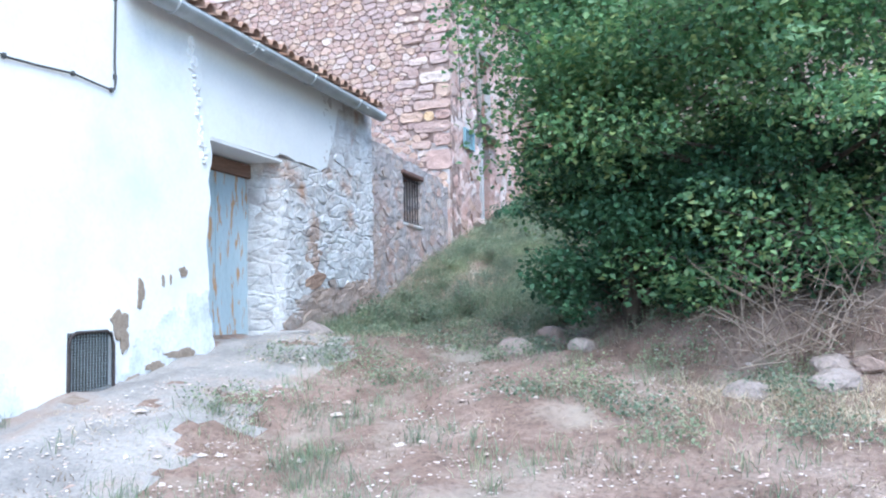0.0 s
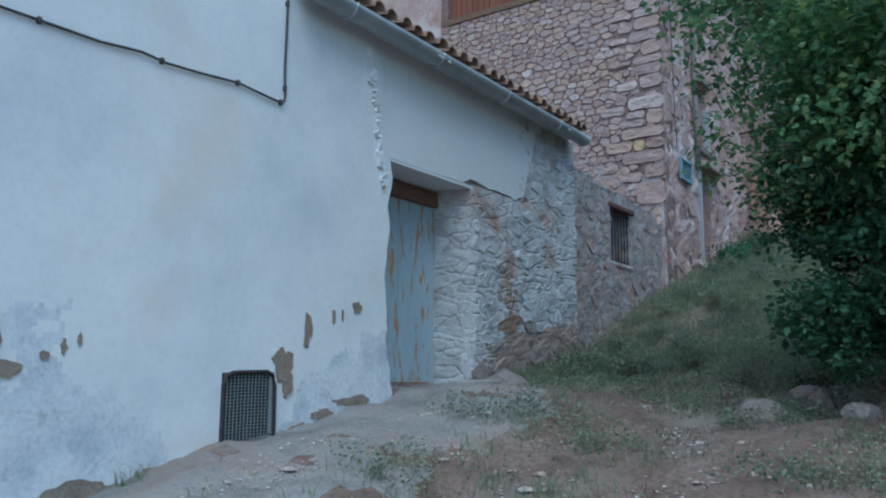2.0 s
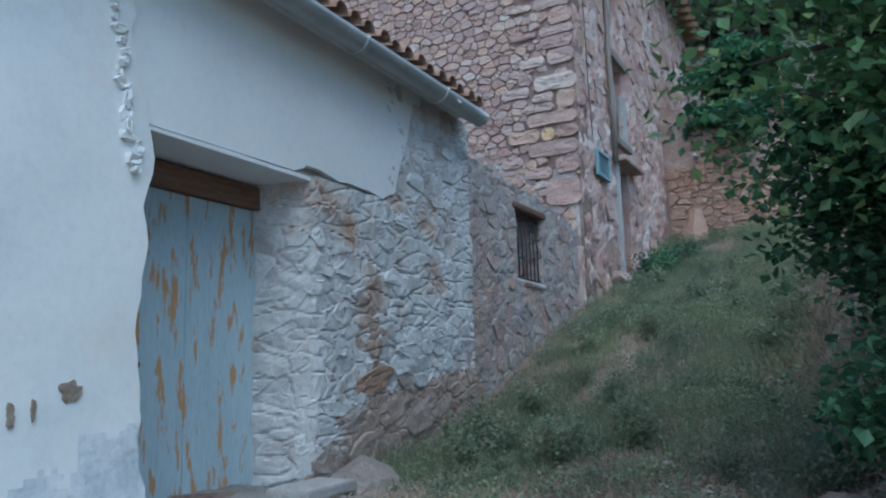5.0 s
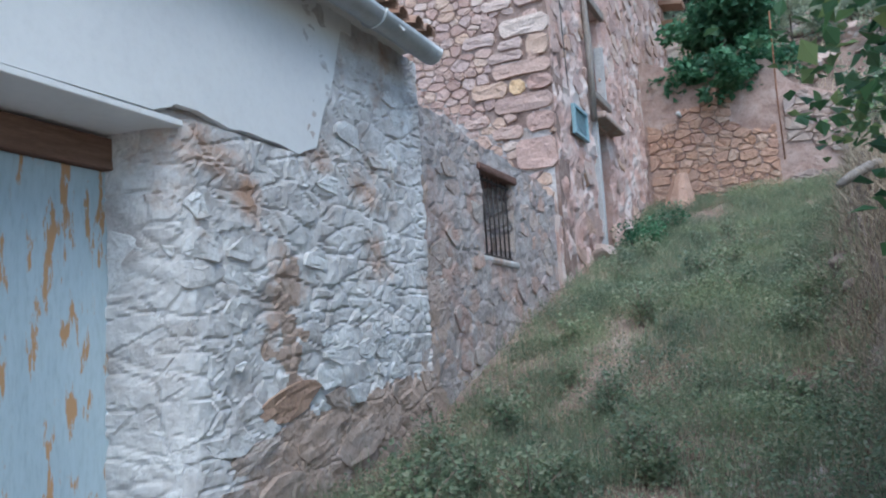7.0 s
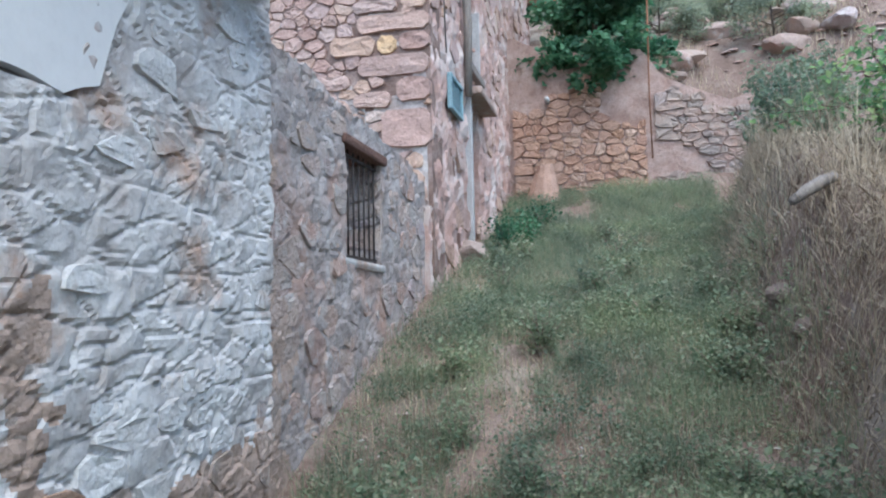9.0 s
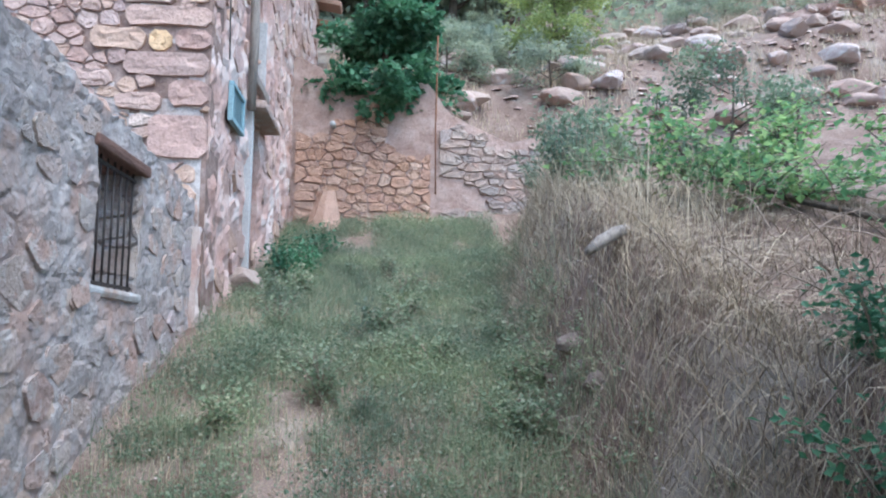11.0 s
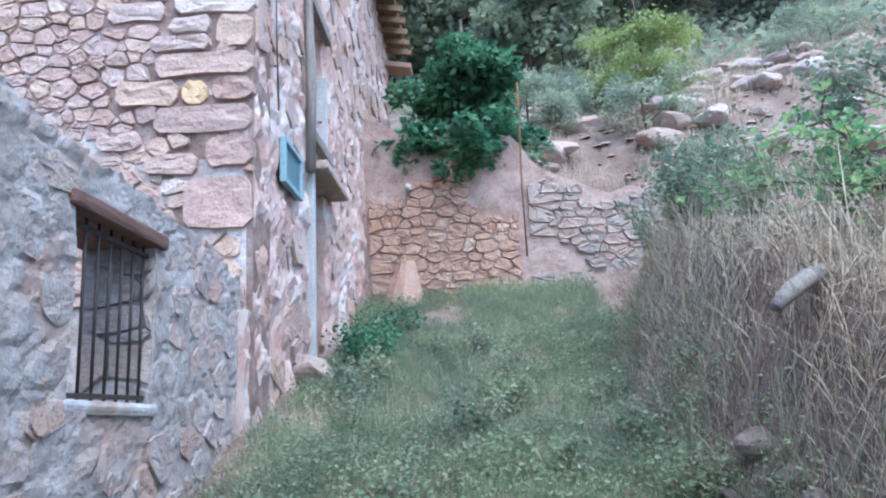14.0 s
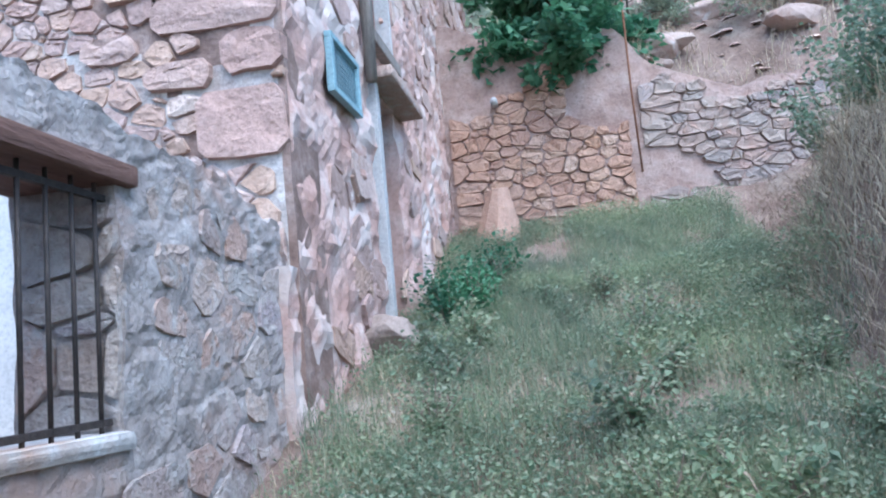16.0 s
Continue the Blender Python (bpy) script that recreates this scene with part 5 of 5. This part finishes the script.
tree("hazel_tree", (-0.75, 7.8), 6.0, 2.35, 0.07, M_LEAF, 56000, "dense broad-leaved tree overhanging the bank", seed=3, trunk=0.09, limbs=36, low=0.05, keep=clear_of_path)
tree("hazel_tree", (0.9, 7.7), 4.6, 1.8, 0.065, M_LEAF, 25000, "bushy broad-leaved tree on the bank", seed=8, trunk=0.08, limbs=24, low=0.03)
tree("hazel_tree", (2.6, 8.2), 5.4, 2.0, 0.065, M_LEAF, 10000, "broad-leaved tree in the thicket beyond the stones", seed=11, trunk=0.08, limbs=22, low=0.08)
# bushes added as a dark mass; tree shade is in their leaf colour
tree("hazel_bush", (-0.85, 8.05), 2.2, 1.25, 0.065, M_LEAF_SHADE, 22000, "low leafy bush at the tree's foot, leaves darkened for shade", "bush", seed=12, trunk=0.04, limbs=16, low=0.05, keep=clear_of_path)
tree("hazel_bush", (0.45, 8.0), 1.9, 1.15, 0.06, M_LEAF_SHADE, 16000, "undergrowth coloured dark for the shade under the trees", "bush", seed=15, trunk=0.035, limbs=18, low=0.02)
tree("hazel_bush", (1.9, 8.3), 1.8, 1.2, 0.06, M_LEAF_SHADE, 14000, "undergrowth coloured dark for the shade under the trees", "bush", seed=17, trunk=0.035, limbs=18, low=0.02)


def leaning_sapling(label):
    """A thin leaning stem with flat leafy sprays, rooted on the bank."""
    rnd = np.random.RandomState(14)
    root = Vector((0.75, 11.4, gz(0.75, 11.4) - 0.05))
    t = thing("sapling", root, label, "tree")
    stem = [root, Vector((0.2, 11.95, 3.55)), Vector((-0.3, 13.0, 3.95)), Vector((-0.85, 13.6, 4.28)), Vector((-1.4, 14.1, 4.5))]
    limbs = [(stem, [0.04, 0.036, 0.028, 0.018, 0.006])]
    for k, (i, d) in enumerate([(2, (0.35, 1.0, 0.9)), (2, (1.2, 0.7, 0.35)), (1, (1.3, 1.4, 0.8)), (3, (-0.1, 0.7, 0.75)), (2, (-0.75, 0.15, 0.15)), (3, (0.9, 0.4, 0.15)), (1, (0.9, 2.4, 1.4)), (2, (0.9, 1.5, 1.25))]):
        o = stem[i]
        e = o + Vector(d)
        limbs.append(([o, o.lerp(e, 0.5) + Vector((0, 0, 0.08)), e], [0.018, 0.011, 0.004]))
    V, F, pts = [], [], []
    for path, radii in limbs:
        tube_vf(path, radii, 6, V, F)
    for path, radii in limbs:
        for a, b in zip(path[:-1] if path is not stem else path[2:-1], path[1:] if path is not stem else path[3:]):
            for _ in range(10):
                q = a.lerp(b, rnd.uniform(0.1, 1.0))
                e = q + Vector((rnd.normal(0, 0.32), rnd.normal(0, 0.32), rnd.normal(0.03, 0.10)))
                tube_vf([q, e], [0.005, 0.002], 4, V, F)
                m = 17
                s = rnd.uniform(0.15, 1.1, m)[:, None]
                pts.append(np.array(q) * (1 - s) + np.array(e) * s + rnd.normal(0, 1, (m, 3)) * np.array([0.07, 0.07, 0.035]))
    mesh_ob("stem", V, F, M_BARK, t, smooth=True)
    V2, F2 = leaf_cloud(np.concatenate(pts), 0.075, up=1.2)
    mesh_ob("crown", V2, F2, M_LEAF_LIGHT, t)


leaning_sapling("thin sapling leaning over the dry bank")
tree("fig_tree", (-3.45, 21.7, 6.75), 3.9, 1.4, 0.15, M_LEAF_FIG, 14000, "dark green fig tree over the terrace wall", seed=5, trunk=0.09, limbs=14, low=0.05)
tree("young_tree", (0.55, 25.0), 3.6, 1.3, 0.08, M_LEAF_YEL, 9000, "yellow-green young tree on the slope", seed=21, trunk=0.05, limbs=14, low=0.1)
# slope shrubs share the foliage colour that is paled for haze
tree("shrub", (0.0, 23.0), 1.3, 0.9, 0.06, M_LEAF_HAZE, 3500, "dark low shrub on the terrace, leaves paled for haze", "shrub", seed=22, trunk=0.03, limbs=9, low=0.05)
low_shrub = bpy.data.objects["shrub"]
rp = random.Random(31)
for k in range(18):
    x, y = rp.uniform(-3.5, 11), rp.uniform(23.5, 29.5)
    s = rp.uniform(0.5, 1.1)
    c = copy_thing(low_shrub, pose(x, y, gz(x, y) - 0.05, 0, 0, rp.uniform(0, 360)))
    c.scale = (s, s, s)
tree("silvery_shrub", (-0.45, 17.2), 1.2, 0.7, 0.045, M_LEAF_SIL, 3000, "silvery green shrub on the bank's crest", "shrub", seed=23, trunk=0.03, limbs=10, low=0.05)
tree("silvery_shrub", (0.6, 16.0), 1.6, 0.9, 0.05, M_LEAF_SIL, 5000, "silvery green shrub on the bank's crest", "shrub", seed=24, trunk=0.03, limbs=10, low=0.05)

# pines get their haze from the pale needle colour; no volume is used
pine = tree("pine_tree", (-1.5, 30.0), 6.5, 2.6, 0.22, M_LEAF_HAZE, 9000, "dark pine on the hillside, needles paled for haze", seed=31, trunk=0.16, limbs=16, low=0.2)
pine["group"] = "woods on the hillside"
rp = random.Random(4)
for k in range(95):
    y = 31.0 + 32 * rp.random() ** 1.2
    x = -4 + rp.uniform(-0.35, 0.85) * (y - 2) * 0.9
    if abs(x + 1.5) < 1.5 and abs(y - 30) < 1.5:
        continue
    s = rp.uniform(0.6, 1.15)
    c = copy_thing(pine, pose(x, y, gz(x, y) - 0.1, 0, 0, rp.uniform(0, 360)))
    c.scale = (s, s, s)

# scrub over the hillside, with haze painted into its pale leaf colour
n = 26000
X, Y = R.uniform(-10.0, 26.0, n), 26.5 + 34.0 * R.uniform(0, 1, n) ** 1.4
ok = density(X, Y, 0.35, 6.0) + R.uniform(-0.35, 0.35, n) + 0.3 * smooth((Y - 27) / 5) > 0.05
X, Y = X[ok], Y[ok]
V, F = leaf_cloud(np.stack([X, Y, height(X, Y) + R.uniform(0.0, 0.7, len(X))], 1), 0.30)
tagged(mesh_ob("hillside_scrub", V, F, M_LEAF_HAZE), "grey-green scrub covering the hillside, paled for haze", "scrub", kind="stuff")


def plant(name, at, hgt, wide, leaf, mat, count, label, seed, group=""):
    rnd = np.random.RandomState(seed)
    t = thing(name, (at[0], at[1], gz(*at) - 0.02), label, "plant", group)
    V, F = [], []
    pts = []
    for k in range(14):
        a, w = rnd.uniform(0, 6.28), wide * rnd.uniform(0.2, 1.0)
        e = Vector((at[0] + math.cos(a) * w, at[1] + math.sin(a) * w, gz(*at) + hgt * rnd.uniform(0.55, 1.0)))
        o = Vector((at[0], at[1], gz(*at) - 0.03))
        V, F = tube_vf([o, o.lerp(e, 0.5) + Vector((0, 0, 0.06)), e], [0.005, 0.004, 0.002], 4)
        mesh_ob("stem", V, F, M_TWIG, t)
        m_ = count // 14
        s = rnd.uniform(0.25, 1.05, m_)[:, None]
        pts.append(np.array(o) * (1 - s) + np.array(e) * s + rnd.normal(0, 0.045, (m_, 3)))
    V2, F2 = leaf_cloud(np.concatenate(pts), leaf)
    mesh_ob("leaves", V2, F2, mat, t)
    return t


first = plant("weed_plant", (-4.3, 9.2), 0.32, 0.24, 0.04, M_GREEN, 560, "bushy green weed in the lane", 1, "weeds in the lane")
second = plant("weed_plant", (-3.3, 10.0), 0.40, 0.22, 0.034, M_GREEN, 620, "bushy green weed in the lane", 2, "weeds in the lane")
rp = random.Random(9)
spots = [(-2.55, 11.2), (-2.45, 10.8), (-2.7, 11.5), (-4.5, 9.6), (-4.7, 10.2), (-4.0, 9.0), (-3.7, 9.3), (-4.4, 10.8), (-3.4, 11.0), (-2.4, 12.6), (-2.35, 13.2), (-2.4, 15.0), (-2.3, 16.2)]
for k in range(62):
    if k < len(spots):
        x, y = spots[k]
    else:
        y = rp.uniform(8.9, 19.5)
        x = rp.uniform(-4.75, float(toe(y)) + 0.1)
    s = rp.uniform(0.6, 1.15)
    c = copy_thing(first if k % 2 else second, pose(x, y, gz(x, y) - 0.02, 0, 0, rp.uniform(0, 360)))
    c.scale = (s, s, s)
for k, (x, y) in enumerate([(-4.55, 16.75), (-4.4, 17.1), (-4.6, 17.6), (-4.3, 18.4)]):
    plant("dark_weed", (x, y), 0.55, 0.36, 0.05, M_LEAF_FIG, 700, "dark green bushy weed by the house wall", 20 + k, "weeds by the house wall")
for k, (x, y) in enumerate([(-1.3, 9.6), (-0.9, 9.9), (-1.0, 9.2), (-1.4, 10.4), (-0.5, 9.7), (-1.1, 10.9)]):
    plant("bramble", (x, y), 0.45, 0.45, 0.05, M_LEAF_FIG, 450, "dark bramble among dead stalks on the bank", 40 + k, "brambles on the bank")
for k, (x, y) in enumerate([(-1.35, 15.6), (-1.2, 14.9), (-1.3, 16.4), (-1.0, 17.3), (-1.1, 18.2)]):
    plant("silvery_weed", (x, y), 0.95, 0.5, 0.055, M_LEAF_SIL, 900, "tall silvery green weed on the crest", 60 + k, "weeds on the crest")

# ruined wall up on the slope
far_ruin = thing("slope_ruin", (6.5, 24.0, 7.0), "tumbled red sandstone ruin on the slope", "ruin")
V, F = wall_vf(lines([4.2, 12.0], 0.25), lines([5.0, 12.5], 0.25), MY(24.0), 0.6, top=lambda u: float(np.interp(u, [4.2, 4.8, 5.4, 6.2, 8, 12], [6.5, 9.2, 10.0, 10.6, 10.9, 10.2])) + 0.2 * noise.noise((u * 2, 0, 0)), rough=0.15, freq=1.3)
far_body = mesh_ob("wall", V, F, M_MORTAR, far_ruin, "red rubble core")

for k in range(110):
    rnd = random.Random(k + 900)
    y = rnd.uniform(21.6, 27.0)
    x = rnd.uniform(-2.4, 6.5)
    rock("rock_ledge", (x, y), rnd.uniform(0.12, 0.42), M_RUIN if k % 3 == 0 else M_PALE, "pale weathered rock ledge on the slope", "rock", "rock ledges on the slope", seed=k + 70, sq=(1.3, 0.8, 0.55))

# ---- stones of the walls, one by one ----
QUOIN = random.Random(77)


def squared(u0, u1, v0, v1, wob=0.014):
    """A roughly squared block as an outline."""
    j = lambda: QUOIN.uniform(-wob, wob)
    k = min(0.06, (v1 - v0) * 0.25)
    a, b, c, d = u0 + 0.007, u1 - 0.007, v0 + 0.007, v1 - 0.007
    q = [(a + k, c + j()), ((a + b) / 2 + 3 * j(), c + j()), (b - k, c + j()), (b + j(), c + k), (b + j(), d - k), (b - k, d + j()), ((a + b) / 2 + 3 * j(), d + j()), (a + k, d + j()), (a + j(), d - k), (a + j(), c + k)]
    return ((u0 + u1) / 2, (v0 + v1) / 2, q)


BLOCKS = [(-5.75, -5.05, 6.41, 6.68), (-6.02, -5.76, 6.56, 6.80), (-6.31, -5.80, 6.38, 6.55), (-5.79, -5.41, 6.25, 6.40), (-5.40, -5.06, 6.11, 6.40), (-5.94, -5.42, 6.09, 6.24), (-5.90, -5.06, 5.86, 6.08), (-6.22, -5.68, 5.61, 5.84), (-5.42, -5.06, 5.63, 5.84), (-5.90, -5.06, 5.37, 5.60), (-5.46, -5.06, 5.07, 5.34), (-5.96, -5.50, 5.02, 5.20), (-5.64, -5.06, 4.57, 4.99), (-6.35, -5.98, 5.25, 5.42)]
v = 6.82
while v < 9.1:
    h = QUOIN.uniform(0.15, 0.30)
    w = QUOIN.uniform(0.35, 0.72)
    BLOCKS.append((-5.05 - w, -5.06, v, v + h))
    if QUOIN.random() < 0.6:
        BLOCKS.append((-5.06 - w - QUOIN.uniform(0.28, 0.5), -5.06 - w, v + 0.02, v + h * QUOIN.uniform(0.7, 0.95)))
    v += h
lay([squared(*q) for q in BLOCKS], FY, M_RED, front_wall, 0.036, 21, round_=0.95, low=0.85)
YELLOW = (-5.665, -5.435, 5.61, 5.83)


def in_rubble(u, v):
    return u < -5.12 and all(not (a - 0.01 < u < b + 0.01 and c - 0.01 < v < d + 0.01) for a, b, c, d in BLOCKS + [YELLOW])


S = rubble(-12.5, -5.05, 4.0, 9.25, 0.125, 1.4, in_rubble, 11, 0.006)
lay(S, FY, M_RED, front_wall, 0.027, 1, near=lambda s: abs(s[0] + 5.5) + abs(s[1] - 6.2), limit=420, far_mat=M_RED_FAR, round_=0.92, low=0.55)
cu, cv, q = squared(*YELLOW, 0.006)
V, F = stone_vf(cu, cv, q, FY, 0.036, random.Random(3), round_=0.94, low=0.85)
mesh_ob("stone", V, F, M_YELLOWSTONE, front_wall, "squared yellow ochre sandstone block")
S = rubble(14.88, 25.2, 2.8, 11.0, 0.26, 1.5, lambda u, v: not (16.8 < u < 17.95 and (v < 5.85 or 5.95 < v < 7.8 or 8.4 < v < 9.5)) and not (15.5 < u < 16.35 and 4.9 < v < 5.85) and (v > 6.3 or noise.noise((u * 1.2, v * 1.2, 3)) > 0.05), 12, 0.01)
lay(S, SX, M_RED, side_wall, 0.020, 2, near=lambda s: (s[0] - 14) + 0.3 * abs(s[1] - 5), limit=300, far_mat=M_RED_FAR, round_=0.86, low=-0.9)
S = rubble(11.0, 14.85, 1.7, 4.45, 0.20, 1.35, lambda u, v: v < ruin_top(u) - 0.04 and not (12.24 < u < 13.38 and 3.1 < v < 4.19) and noise.noise((u * 5, v * 6, 3.3)) > -0.12, 13, 0.025)
lay(S, RX, M_RUIN, ruin_body, 0.015, 3, limit=330, round_=0.84, low=0.25)
S = rubble(7.82, 10.98, 1.3, 4.6, 0.14, 1.7, lambda u, v: (v < plaster_low(u) - 0.08 or u > 10.0) and noise.noise((u * 4, v * 5, 8.3)) > 0.24, 14, 0.02)
lay([s for s in S if not bare(s[0], s[1])], WC, M_WASH, rough_wall, 0.022, 4, limit=330, round_=0.88, low=0.2)
lay([s for s in S if bare(s[0], s[1])], WC, M_BARE, rough_wall, 0.020, 9, limit=100, round_=0.9, low=0.2)
S = rubble(-5.0, -2.6, 4.5, 7.2, 0.15, 1.5, lambda u, v: v < terr_top(u) - 0.25 and v < 6.75 + 0.3 * math.sin(u * 3) and not (u > -3.3 and v > 6.1 + 0.3 * noise.noise((u * 3, v * 3, 0))), 15, 0.004)
lay(S, MY(21.05), M_OCHRE, terr_body, 0.045, 5, limit=260, low=0.6)
S = rubble(-2.45, 1.4, 4.6, 7.1, 0.14, 1.9, lambda u, v: v < terr_top(u) - 0.1 and noise.noise((u * 1.3, v * 1.3, 4.4)) > -0.2, 16, 0.004)
lay(S, MY(21.05), M_PALE, terr_body, 0.05, 6, limit=260, low=0.5)
S = coursed(4.3, 12.0, 6.0, 10.8, 0.34, 1.4, lambda u, v: v < float(np.interp(u, [4.2, 4.8, 5.4, 6.2, 8, 12], [6.5, 9.2, 10.0, 10.6, 10.9, 10.2])) - 0.1, 17, 0.04)
lay(S, MY(24.0), M_RED, far_body, 0.14, 7, limit=200, far_mat=M_RED_FAR)
S = rubble(-5.54, -5.13, 3.2, 4.0, 0.14, 1.3, lambda u, v: True, 18, 0.006)
lay(S, MY(13.232), M_RUIN, ruin_body, 0.02, 8, limit=60, low=0.3)
